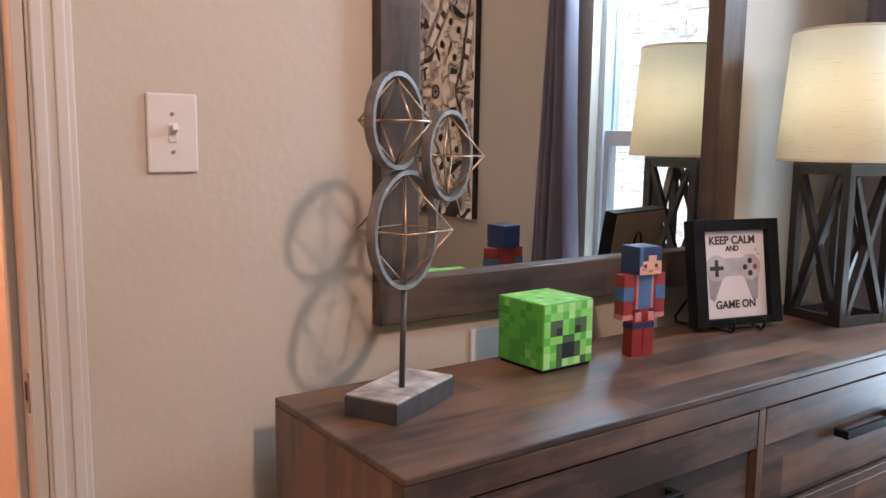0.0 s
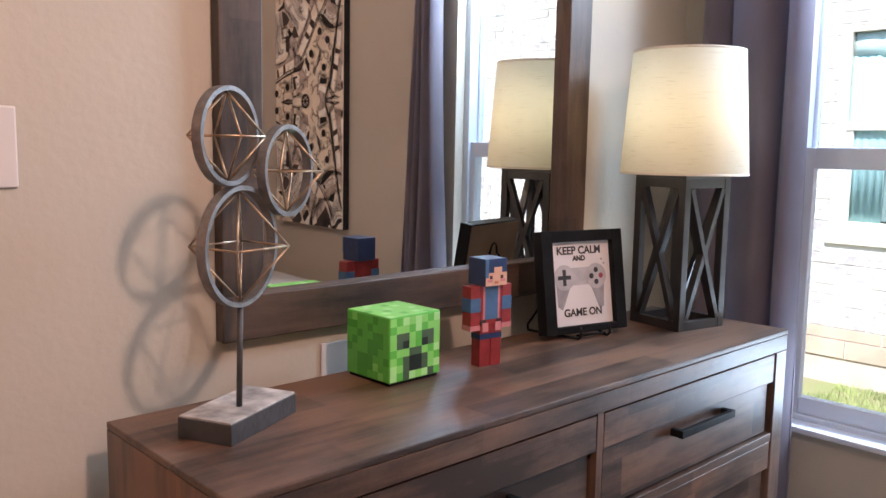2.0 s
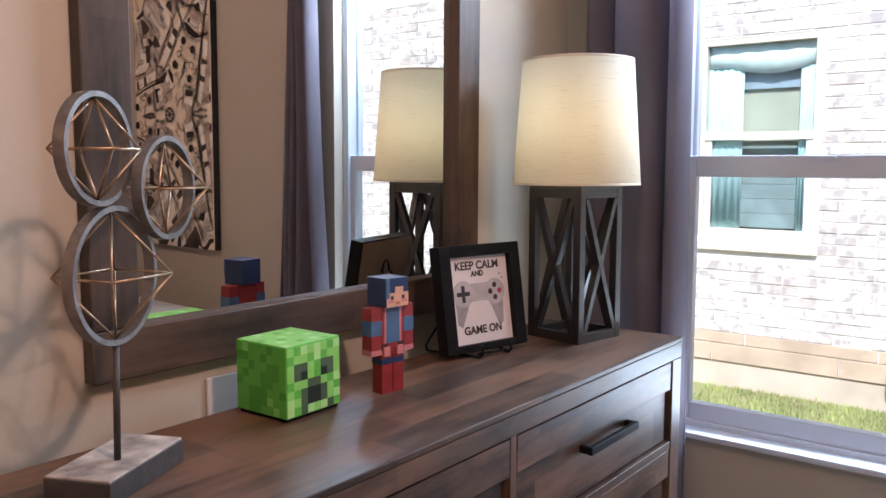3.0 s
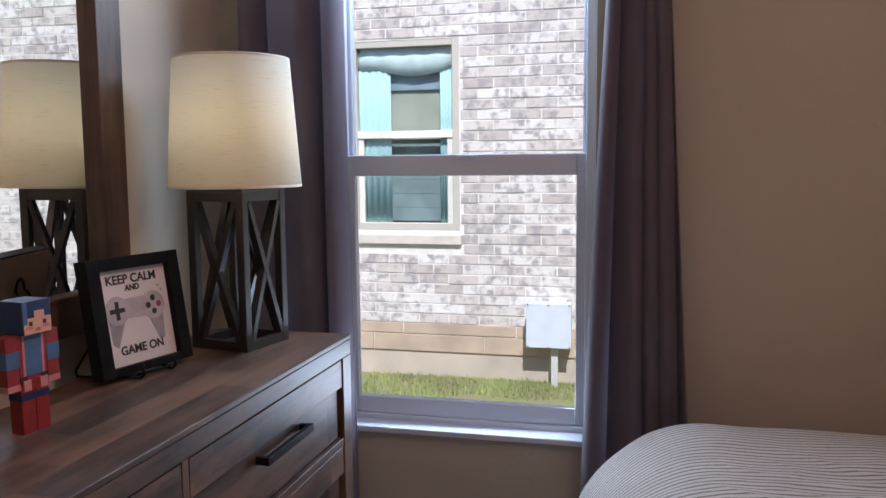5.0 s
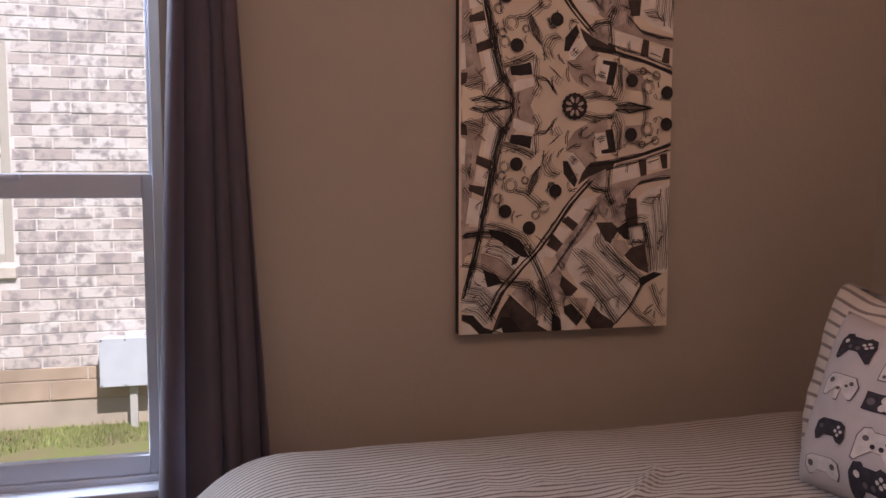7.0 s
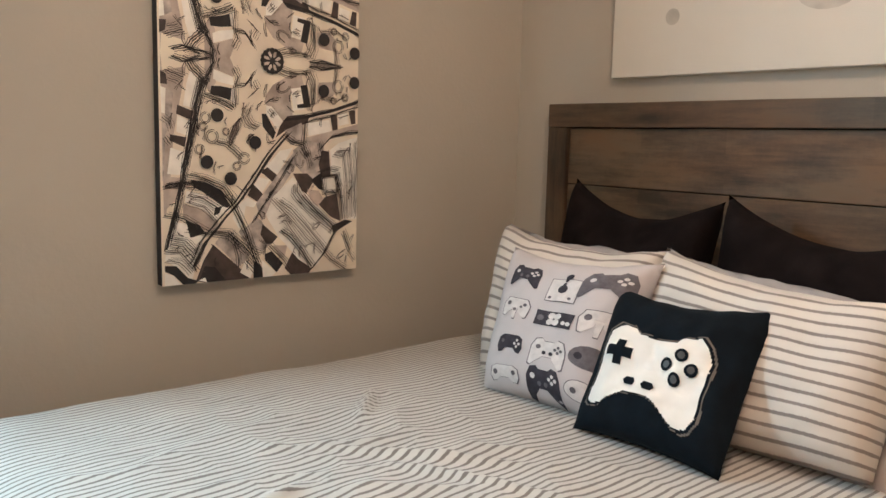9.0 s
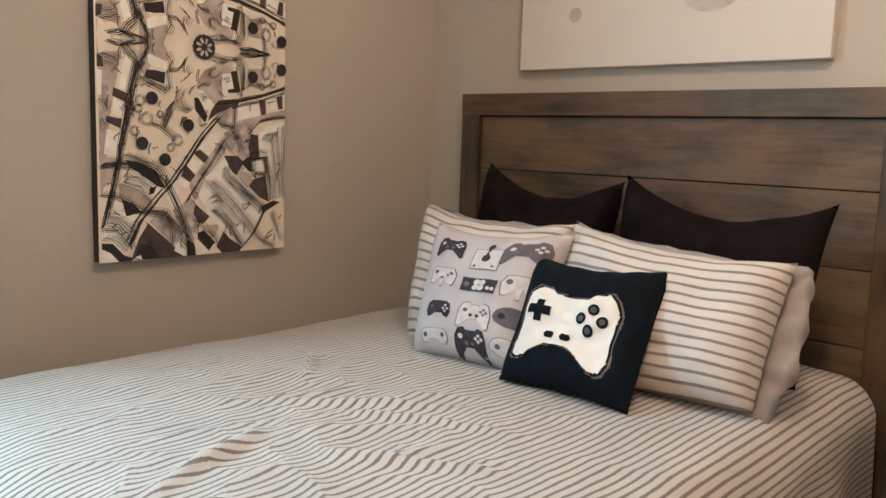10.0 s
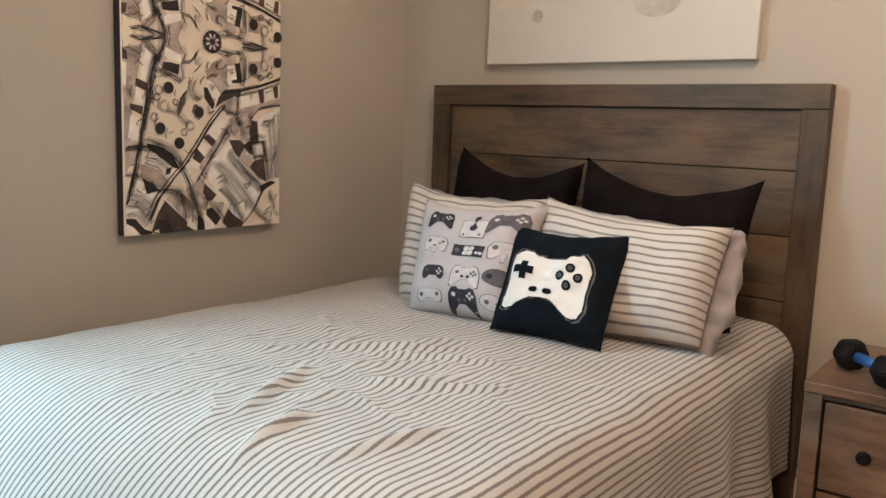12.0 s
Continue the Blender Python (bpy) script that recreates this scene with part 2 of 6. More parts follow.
NAVYCLOTH = mat("blue_black_cloth", (0.004, 0.007, 0.011), 0.9, 0.3, 20, 0.2, 500, spec=0.15)
CREAM = mat("cream_print", (0.88, 0.79, 0.64), 0.7, 0.08, 9, hue2=(0.76, 0.66, 0.55))
PRINT_W = mat("print_white", (0.90, 0.86, 0.79), 0.7, 0.08, 25)
PRINT_T = mat("print_taupe", (0.62, 0.53, 0.46), 0.7, 0.35, 22, hue2=(0.38, 0.31, 0.27))
PRINT_G = mat("print_grey", (0.48, 0.42, 0.38), 0.7, 0.45, 30)
PRINT_D = mat("print_umber", (0.065, 0.045, 0.040), 0.7, 0.35, 30)
PRINT_K = mat("print_black", (0.022, 0.018, 0.018), 0.7, 0.3, 30)
CANVAS_W = mat("canvas_white", (0.70, 0.67, 0.60), 0.8, 0.02, 5, 0.3, 400)
CANVAS_EDGE = mat("canvas_edge", (0.03, 0.025, 0.025), 0.8, 0.2, 20)

MIRROR = bpy.data.materials.new("mirror_glass")
MIRROR.use_nodes = True
MIRROR.node_tree.nodes["Principled BSDF"].inputs["Metallic"].default_value = 1
MIRROR.node_tree.nodes["Principled BSDF"].inputs["Roughness"].default_value = 0.01
MIRROR.node_tree.nodes["Principled BSDF"].inputs["Base Color"].default_value = (0.86, 0.88, 0.87, 1)


def shade_material():
    m = mat("linen_shade", (0.74, 0.68, 0.56), 0.9, 0.05, 10)
    n, l = m.node_tree.nodes, m.node_tree.links
    b = n["Principled BSDF"]
    tc = n.new("ShaderNodeTexCoord")
    mp = n.new("ShaderNodeMapping")
    mp.inputs["Scale"].default_value = (9, 9, 150)
    l.new(tc.outputs["Object"], mp.inputs[0])
    ns = n.new("ShaderNodeTexNoise")
    ns.inputs["Scale"].default_value = 2.2
    ns.inputs["Detail"].default_value = 5
    l.new(mp.outputs[0], ns.inputs["Vector"])
    ramp = n.new("ShaderNodeValToRGB")
    ramp.color_ramp.elements[0].position, ramp.color_ramp.elements[1].position = 0.28, 0.42
    ramp.color_ramp.elements[0].color, ramp.color_ramp.elements[1].color = (0.64, 0.60, 0.48, 1), (0.76, 0.73, 0.62, 1)
    l.new(ns.outputs["Fac"], ramp.inputs[0])
    l.new(ramp.outputs[0], b.inputs["Base Color"])
    tl = n.new("ShaderNodeBsdfTranslucent")
    l.new(ramp.outputs[0], tl.inputs[0])
    mx = n.new("ShaderNodeMixShader")
    mx.inputs[0].default_value = 0.45
    l.new(b.outputs[0], mx.inputs[1])
    l.new(tl.outputs[0], mx.inputs[2])
    l.new(mx.outputs[0], n["Material Output"].inputs[0])
    return m


SHADE = shade_material()


def glow(name, color, strength):
    m = bpy.data.materials.new(name)
    m.use_nodes = True
    b = m.node_tree.nodes["Principled BSDF"]
    b.inputs["Base Color"].default_value = (0.8, 0.8, 0.8, 1)
    b.inputs["Emission Color"].default_value = (*color, 1)
    b.inputs["Emission Strength"].default_value = strength
    return m


# ---------- mesh helpers ----------
def box(bm, x0, x1, y0, y1, z0, z1, bevel=0.0, mi=0, m=None):
    vs = [bm.verts.new((x, y, z)) for z in (z0, z1) for x, y in ((x0, y0), (x1, y0), (x1, y1), (x0, y1))]
    fs = [bm.faces.new([vs[i] for i in f]) for f in ((3, 2, 1, 0), (4, 5, 6, 7), (0, 1, 5, 4), (1, 2, 6, 5), (2, 3, 7, 6), (3, 0, 4, 7))]
    for f in fs:
        f.material_index = mi
    if bevel:
        edges = list({e for f in fs for e in f.edges})
        r = bmesh.ops.bevel(bm, geom=edges, offset=bevel, segments=2, affect="EDGES", profile=0.5)
        vs = list({v for v in vs if v.is_valid} | {v for f in r["faces"] for v in f.verts})
        for f in r["faces"]:
            f.material_index = mi
    if m is not None:
        bmesh.ops.transform(bm, matrix=m, verts=[v for v in vs if v.is_valid])
    return bm


def cube(x0, x1, y0, y1, z0, z1, bevel=0.0, m=None):
    return box(bmesh.new(), x0, x1, y0, y1, z0, z1, bevel, 0, m)


def beam(bm, a, b, w, d, mi=0, up=(0, 0, 1), round_=False, seg=8):
    """A bar from a to b, w wide and d deep, or a round rod."""
    a, b = Vector(a), Vector(b)
    z = (b - a).normalized()
    u = Vector(up)
    if abs(z.dot(u)) > 0.98:
        u = Vector((1, 0, 0))
    x = u.cross(z).normalized()
    y = z.cross(x)
    if round_:
        ring = [(math.cos(2 * math.pi * k / seg) * w / 2, math.sin(2 * math.pi * k / seg) * w / 2) for k in range(seg)]
    else:
        ring = [(-w / 2, -d / 2), (w / 2, -d / 2), (w / 2, d / 2), (-w / 2, d / 2)]
    lo = [bm.verts.new(a + x * p + y * q) for p, q in ring]
    hi = [bm.verts.new(b + x * p + y * q) for p, q in ring]
    k = len(ring)
    for i in range(k):
        f = bm.faces.new((lo[i], lo[(i + 1) % k], hi[(i + 1) % k], hi[i]))
        f.material_index = mi
        f.smooth = round_
    bm.faces.new(lo[::-1]).material_index = mi
    bm.faces.new(hi).material_index = mi
    return bm


def lathe(bm, profile, seg=32, at=(0, 0, 0), smooth=True, mi=0, cap=True):
    rows = []
    for r, z in profile:
        rows.append([bm.verts.new((at[0] + r * math.cos(2 * math.pi * k / seg), at[1] + r * math.sin(2 * math.pi * k / seg), at[2] + z)) for k in range(seg)])
    for a, b in zip(rows, rows[1:]):
        for k in range(seg):
            f = bm.faces.new((a[k], a[(k + 1) % seg], b[(k + 1) % seg], b[k]))
            f.smooth = smooth
            f.material_index = mi
    if cap:
        bm.faces.new(rows[0][::-1]).material_index = mi
        bm.faces.new(rows[-1]).material_index = mi
    return bm


def plate(bm, pts, z0, z1, mi=0):
    """An upright-walled slab over a flat outline (x, y)."""
    lo = [bm.verts.new((x, y, z0)) for x, y in pts]
    hi = [bm.verts.new((x, y, z1)) for x, y in pts]
    k = len(pts)
    try:
        bm.faces.new(lo[::-1]).material_index = mi
        bm.faces.new(hi).material_index = mi
        for i in range(k):
            bm.faces.new((lo[i], lo[(i + 1) % k], hi[(i + 1) % k], hi[i])).material_index = mi
    except ValueError:
        pass
    return bm


def part(name, bm, material, parent=None, label="", smooth=False):
    me = bpy.data.meshes.new(name)
    bmesh.ops.recalc_face_normals(bm, faces=bm.faces[:])
    bm.to_mesh(me)
    bm.free()
    for mm in material if isinstance(material, (list, tuple)) else [material]:
        me.materials.append(mm)
    if smooth:
        me.polygons.foreach_set("use_smooth", [True] * len(me.polygons))
    ob = new(name, me)
    ob.parent = parent
    if label:
        ob["label"] = label
    return ob


def thing(name, label, category, m=None, group=""):
    ob = new(name)
    ob.empty_display_size = 0.1
    if m is not None:
        ob.matrix_basis = m
    return tagged(ob, label, category, group)


def setting(name, bm, material, label="", category=""):
    return tagged(part(name, bm, material), label, category, kind="structure")


# ---------- room ----------
W_T = 0.14      # wall thickness
CZ = 2.62       # ceiling
XL, YB = -3.55, -3.16
WIN = (-1.09, -0.335, 0.452, 2.06)   # y0, y1, z0, z1 of the window opening
DOOR = (-2.95, -2.137, 2.05)

setting("floor", cube(XL - W_T, 0.0, YB - W_T, W_T, -0.1, 0.0), CARPET, "taupe cut-pile carpet across the bedroom", "floor")
setting("ceiling", cube(XL - W_T, W_T, YB - W_T, W_T, CZ, CZ + 0.1), CEIL, "flat white painted bedroom ceiling", "ceiling")
bm = bmesh.new()
box(bm, DOOR[1], W_T, 0, W_T, 0, CZ)
box(bm, XL - W_T, DOOR[0], 0, W_T, 0, CZ)
box(bm, DOOR[0], DOOR[1], 0, W_T, DOOR[2], CZ)
setting("wall_north", bm, WALL, "warm beige orange-peel textured wall behind dresser", "wall")
bm = bmesh.new()
box(bm, 0, W_T, YB, WIN[0], 0, CZ)
box(bm, 0, W_T, WIN[1], 0, 0, CZ)
box(bm, 0, W_T, WIN[0], WIN[1], 0, WIN[2])
box(bm, 0, W_T, WIN[0], WIN[1], WIN[3], CZ)
setting("wall_east", bm, WALL, "beige painted wall pierced by a tall window", "wall")
setting("wall_south", cube(XL - W_T, W_T, YB - W_T, YB, 0, CZ), WALL, "beige painted wall behind the bed headboard", "wall")
setting("wall_west", cube(XL - W_T, XL, YB, 0, 0, CZ), WALL, "plain beige painted wall closing the room", "wall")
bm = bmesh.new()
box(bm, -0.014, 0, YB + 0.002, -0.002, 0, 0.11, 0.003)
box(bm, XL, -0.016, YB, YB + 0.014, 0, 0.11, 0.003)
box(bm, DOOR[1] + 0.07, -0.016, -0.014, 0, 0, 0.11, 0.003)
setting("baseboard", bm, TRIM, "white painted baseboard along the walls", "baseboard")

# hallway beyond the door
bm = bmesh.new()
box(bm, -3.6, -1.2, 1.5, 1.6, 0, CZ)
box(bm, -1.2, -1.1, W_T, 1.6, 0, CZ)
box(bm, -3.7, -3.6, W_T, 1.6, 0, CZ)
setting("wall_hall", bm, HALL, "warm peach lit hallway walls beyond the door", "wall")
setting("floor_hall", cube(-3.7, -1.1, W_T, 1.6, -0.1, 0.0), CARPET, "taupe carpet of the hallway", "floor")
setting("ceiling_hall", cube(-3.7, -1.1, W_T, 1.6, CZ, CZ + 0.1), CEIL, "white hallway ceiling", "ceiling")

# door frame: stepped casing, jamb with stop, strike plate
door = thing("door_1", "white painted door frame with moulded casing and steel strike plate", "door frame")
door["kind"] = "structure"
bm = bmesh.new()
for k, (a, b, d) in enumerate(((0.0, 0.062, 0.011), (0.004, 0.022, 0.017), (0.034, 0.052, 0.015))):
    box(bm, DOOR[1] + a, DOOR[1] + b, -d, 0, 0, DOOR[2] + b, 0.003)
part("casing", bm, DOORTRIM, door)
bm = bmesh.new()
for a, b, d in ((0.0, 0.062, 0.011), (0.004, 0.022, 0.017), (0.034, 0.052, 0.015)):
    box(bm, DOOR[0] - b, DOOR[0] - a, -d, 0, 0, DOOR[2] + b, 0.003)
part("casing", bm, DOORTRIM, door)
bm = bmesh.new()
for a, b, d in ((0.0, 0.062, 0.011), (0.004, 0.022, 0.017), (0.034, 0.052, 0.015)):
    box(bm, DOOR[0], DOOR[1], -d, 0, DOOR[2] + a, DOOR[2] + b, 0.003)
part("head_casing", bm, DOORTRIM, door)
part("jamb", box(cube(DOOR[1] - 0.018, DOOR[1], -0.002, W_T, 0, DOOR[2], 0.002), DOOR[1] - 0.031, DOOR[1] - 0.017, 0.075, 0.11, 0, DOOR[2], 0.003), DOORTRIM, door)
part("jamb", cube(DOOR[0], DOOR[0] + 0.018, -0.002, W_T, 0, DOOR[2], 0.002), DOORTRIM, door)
strike = part("strike_plate", cube(DOOR[1] - 0.0205, DOOR[1] - 0.0175, 0.012, 0.040, 0.80, 0.862, 0.001), METAL, door, "brushed steel strike plate")
# Solid black block on the plate, painted in for the shade of the hole
part("latch_hole_dark", cube(DOOR[1] - 0.0215, DOOR[1] - 0.020, 0.018, 0.031, 0.817, 0.845), BLACK, strike)

# ---------- window ----------
win = thing("window_1", "white vinyl single-hung window with a white sill", "window")
win["kind"] = "structure"
y0, y1, z0, z1 = WIN
bm = bmesh.new()
for a in ((y0, y0 + 0.03, z0, z1), (y1 - 0.03, y1, z0, z1)):
    box(bm, 0.045, 0.125, a[0], a[1], a[2], a[3], 0.003)
box(bm, 0.045, 0.125, y0 + 0.03, y1 - 0.03, z1 - 0.03, z1, 0.003)
box(bm, 0.045, 0.125, y0 + 0.03, y1 - 0.03, z0, z0 + 0.03, 0.003)
part("window_frame", bm, VINYL_SKY_TINT, win)


def sash(name, x, za, zb, side, low, top):
    bm = bmesh.new()
    a, b = y0 + 0.03, y1 - 0.03
    box(bm, x, x + 0.028, a, a + side, za, zb, 0.003)
    box(bm, x, x + 0.028, b - side, b, za, zb, 0.003)
    box(bm, x - 0.002, x + 0.03, a + side, b - side, za, za + low, 0.003)
    box(bm, x - 0.002, x + 0.03, a + side, b - side, zb - top, zb, 0.003)
    s = part(name, bm, VINYL_SKY_TINT, win)
    g = part("pane", cube(x + 0.012, x + 0.016, a + side, b - side, za + low, zb - top), GLASS, s)
    g.visible_shadow = False
    return s


low = sash("lower_sash", 0.056, z0 + 0.03, 1.248, 0.026, 0.05, 0.06)
sash("upper_sash", 0.090, 1.205, z1 - 0.03, 0.012, 0.035, 0.03)
part("sash_lock", cube(0.040, 0.062, -0.76, -0.70, 1.235, 1.247, 0.003), VINYL_SKY_TINT, low)
# The white sill takes the same painted-in skylight blue
part("sill", cube(-0.022, 0.05, y0 + 0.001, y1 - 0.001, z0 - 0.004, z0 + 0.014, 0.004), VINYL_SKY_TINT, win, "white painted window sill")


def curtain(name, y_top, y_bot, seed, group, folds, deep, back=0.0):
    """A hanging panel: soft vertical folds, opened out or gathered with height."""
    rnd = random.Random(seed)
    bm = bmesh.new()
    nu, nv = 120, 40
    zt, zb = 2.32, 0.03
    ph = [rnd.uniform(-0.5, 0.5) for _ in range(8)]
    grid = []
    for j in range(nv + 1):
        v = j / nv
        z = zt + (zb - zt) * v
        a = y_top[0] + (y_bot[0] - y_top[0]) * v
        b = y_top[1] + (y_bot[1] - y_top[1]) * v
        row = []
        for i in range(nu + 1):
            u = i / nu
            w = u * folds + 0.25 * math.sin(2.1 * u * folds + ph[0]) + 0.10 * math.sin(3 * v + ph[1] + 5 * u)
            depth = deep + 0.25 * deep * math.sin(3.3 * u * folds + ph[2])
            s = math.sin(2 * math.pi * w)
            x = -0.075 + depth * s * (0.75 + 0.25 * v) + 0.006 * math.sin(9 * v + 7 * u + ph[3])
            x += 0.06 * max(0.0, 1 - u / 0.09) * back
            y = a + (b - a) * u + 0.012 * math.cos(2 * math.pi * w) * (b - a) / abs(b - a)
            row.append(bm.verts.new((x, y, z)))
        grid.append(row)
    for j in range(nv):
        for i in range(nu):
            bm.faces.new((grid[j][i], grid[j][i + 1], grid[j + 1][i + 1], grid[j + 1][i]))
    c = thing(name, "grey gathered cloth curtain panel hanging beside the window", "curtain", group=group)
    p = part("cloth", bm, CURTAIN, c, smooth=True)
    so = p.modifiers.new("thick", "SOLIDIFY")
    so.thickness = 0.003
    return c


curtain("curtain", (-0.085, -0.400), (-0.095, -0.432), 4, "window curtains", 3.25, 0.040, 1.0)
curtain("curtain", (-1.152, -1.246), (-1.036, -1.368), 9, "window curtains", 4.5, 0.032)
rod = thing("curtain_rod", "dark metal curtain rod above the window", "curtain rod")
part("pole", beam(bmesh.new(), (-0.075, -0.06, 2.335), (-0.075, -1.42, 2.335), 0.022, 0.022, round_=True, seg=12), BLACK, rod)
for yy in (-0.11, -1.37):
    part("bracket", beam(bmesh.new(), (-0.075, yy, 2.335), (0.0, yy, 2.335), 0.014, 0.014), BLACK, rod)

# ---------- ceiling lamp ----------
cl = thing("ceiling_light", "round frosted flush ceiling light", "ceiling lamp")
part("canopy", lathe(bmesh.new(), [(0.10, 2.60), (0.10, 2.62)], 32, (-1.75, -1.95, 0)), METAL, cl)
cdome = part("diffuser", lathe(bmesh.new(), [(0.09, 2.585), (0.09, 2.60)], 32, (-1.75, -1.95, 0)), glow("warm_diffuser", (1.0, 0.78, 0.55), 3.0), cl)

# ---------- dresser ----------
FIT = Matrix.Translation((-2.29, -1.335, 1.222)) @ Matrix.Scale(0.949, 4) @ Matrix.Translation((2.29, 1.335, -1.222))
FLOOR = -0.0657
DX0, DX1, DY0, DY1, DZ = -1.78, -0.145, -0.44, -0.02, 0.766
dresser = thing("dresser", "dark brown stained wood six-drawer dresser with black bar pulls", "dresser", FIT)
part("top", cube(DX0, DX1, DY0, DY1, DZ - 0.012, DZ, 0.0025), DRESS_X, dresser, "worn brown wood dresser top")
part("top_rail", cube(DX0, DX1, DY0 + 0.001, DY0 + 0.03, 0.712, DZ - 0.0125, 0.002), DRESS_X, dresser)
part("side_panel", cube(DX0, DX0 + 0.022, DY0 + 0.0305, DY1, 0.06, DZ - 0.0125, 0.002), DRESS_Z, dresser)
part("side_panel", cube(DX1 - 0.022, DX1, DY0 + 0.0305, DY1, 0.06, DZ - 0.0125, 0.002), DRESS_Z, dresser)
part("stile", cube(DX0, DX0 + 0.058, DY0 + 0.001, DY0 + 0.03, FLOOR, 0.7115, 0.002), DRESS_Z, dresser)
part("stile", cube(DX1 - 0.058, DX1, DY0 + 0.001, DY0 + 0.03, FLOOR, 0.7115, 0.002), DRESS_Z, dresser)
part("divider", cube(-0.975, -0.955, DY0 + 0.004, DY0 + 0.03, 0.06, 0.7115, 0.001), DRESS_Z, dresser)
part("back_panel", cube(DX0 + 0.022, DX1 - 0.022, DY1 - 0.012, DY1 - 0.002, 0.06, DZ - 0.0125), DRESS_X, dresser)
part("carcass", cube(DX0 + 0.024, DX1 - 0.024, DY0 + 0.032, DY1 - 0.014, 0.06, 0.72), BLACK, dresser)
for r, (za, zb) in enumerate(((0.497, 0.708), (0.278, 0.472), (0.075, 0.253))):
    part("rail", cube(DX0 + 0.0585, DX1 - 0.0585, DY0 + 0.003, DY0 + 0.031, za - 0.025, za - 0.003, 0.0015), DRESS_X, dresser)
    for xa, xb in ((-1.718, -0.978), (-0.952, -0.207)):
        d = part("drawer", cube(xa + 0.012, xb - 0.012, DY0 + 0.014, DY0 + 0.036, za + 0.002, zb - 0.074, 0.0015), DRESS_X, dresser)
        part("lip_board", cube(xa, xb, DY0 + 0.004, DY0 + 0.03, zb - 0.0745, zb, 0.002), DRESS_X, d)
        h = part("handle", bmesh.new(), BLACK, d, "matte black bar pull")
        hb = bmesh.new()
        c, hz = (xa + xb) / 2 + 0.012, zb - 0.103
        box(hb, c - 0.119, c + 0.119, DY0 - 0.018, DY0 - 0.006, hz - 0.009, hz + 0.009, 0.0015)
        for e in (-1, 1):
            box(hb, c + e * 0.112 - 0.006, c + e * 0.112 + 0.006, DY0 - 0.007, DY0 + 0.015, hz - 0.008, hz + 0.008)
        hb.to_mesh(h.data)
        hb.free()

# ---------- wall mirror ----------
mirror = thing("wall_mirror", "large wall mirror in a wide dark brown wood frame", "mirror", pose(-1.0, -0.0075, 0.9, 0.25, 0, -0.8) @ pose(1.0, 0, -0.9))
MX0, MX1, MZ0, MZ1, FW = -1.569, -0.527, 0.867, 1.78, 0.086
part("glass", cube(MX0 + FW - 0.004, MX1 - FW + 0.004, -0.0045, -0.001, MZ0 + FW - 0.004, MZ1 - FW + 0.004), MIRROR, mirror, "clear mirror glass")
part("bottom_rail", cube(MX0, MX1, -0.030, 0.0, MZ0, MZ0 + FW, 0.003), MFRAME_X, mirror)
part("top_rail", cube(MX0, MX1, -0.030, 0.0, MZ1 - FW, MZ1, 0.003), MFRAME_X, mirror)
part("side_rail", cube(MX0, MX0 + FW, -0.0295, 0.0, MZ0 + FW, MZ1 - FW, 0.003), MFRAME_Z, mirror)
part("side_rail", cube(MX1 - FW, MX1, -0.0295, 0.0, MZ0 + FW, MZ1 - FW, 0.003), MFRAME_Z, mirror)
part("backing", cube(MX0 + FW, MX1 - FW, -0.001, 0.0005, MZ0 + FW, MZ1 - FW), BLACK, mirror)

# ---------- switch and outlet ----------
sw = thing("light_switch", "white plastic toggle light switch plate on wall", "light switch")
SX, SZ = -1.934, 1.22
part("plate", cube(SX - 0.040, SX + 0.040, -0.006, 0, SZ - 0.062, SZ + 0.062, 0.003), WHITEPL, sw)
part("collar", cube(SX - 0.007, SX + 0.007, -0.0085, -0.005, SZ - 0.014, SZ + 0.014, 0.001), WHITEPL, sw)
part("toggle", cube(-0.0045, 0.0045, -0.016, 0, -0.006, 0.006, 0.001, pose(SX, -0.006, SZ + 0.003, -28)), WHITEPL, sw)
for dz in (-0.030, 0.030):
    s = bmesh.new()
    lathe(s, [(0.0032, 0), (0.0032, 0.0015)], 12)
    bmesh.ops.transform(s, matrix=pose(SX, -0.0055, SZ + dz, 90), verts=s.verts[:])
    part("screw", s, METAL, sw)
outlet = thing("wall_outlet", "pale plastic wall plate low behind the dresser things", "outlet")
part("plate", cube(-1.338, -1.258, -0.006, 0, 0.712, 0.828, 0.003), WHITEPL, outlet)

# ---------- ring sculpture ----------
A = 18.5
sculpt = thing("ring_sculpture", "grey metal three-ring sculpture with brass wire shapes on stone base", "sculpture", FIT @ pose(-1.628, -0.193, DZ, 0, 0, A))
bm = bmesh.new()
BASE = pose(0.014, 0.012, 0, 0, 0, 7.0)
box(bm, -0.0935, 0.0935, -0.051, 0.051, 0.0, 0.034, 0.0015, 0, BASE)
part("base", bm, SLATE, sculpt, "dark slate-sided block base")
part("base_top", cube(-0.092, 0.092, -0.0495, 0.0495, 0.0335, 0.0375, 0.0015, BASE), STONE, sculpt, "mottled pale grey stone top")
part("rod", beam(bmesh.new(), (0, 0, 0.037), (0.006, 0, 0.206), 0.010, 0.010, round_=True, seg=12), SLATE, sculpt, "thin dark iron rod")


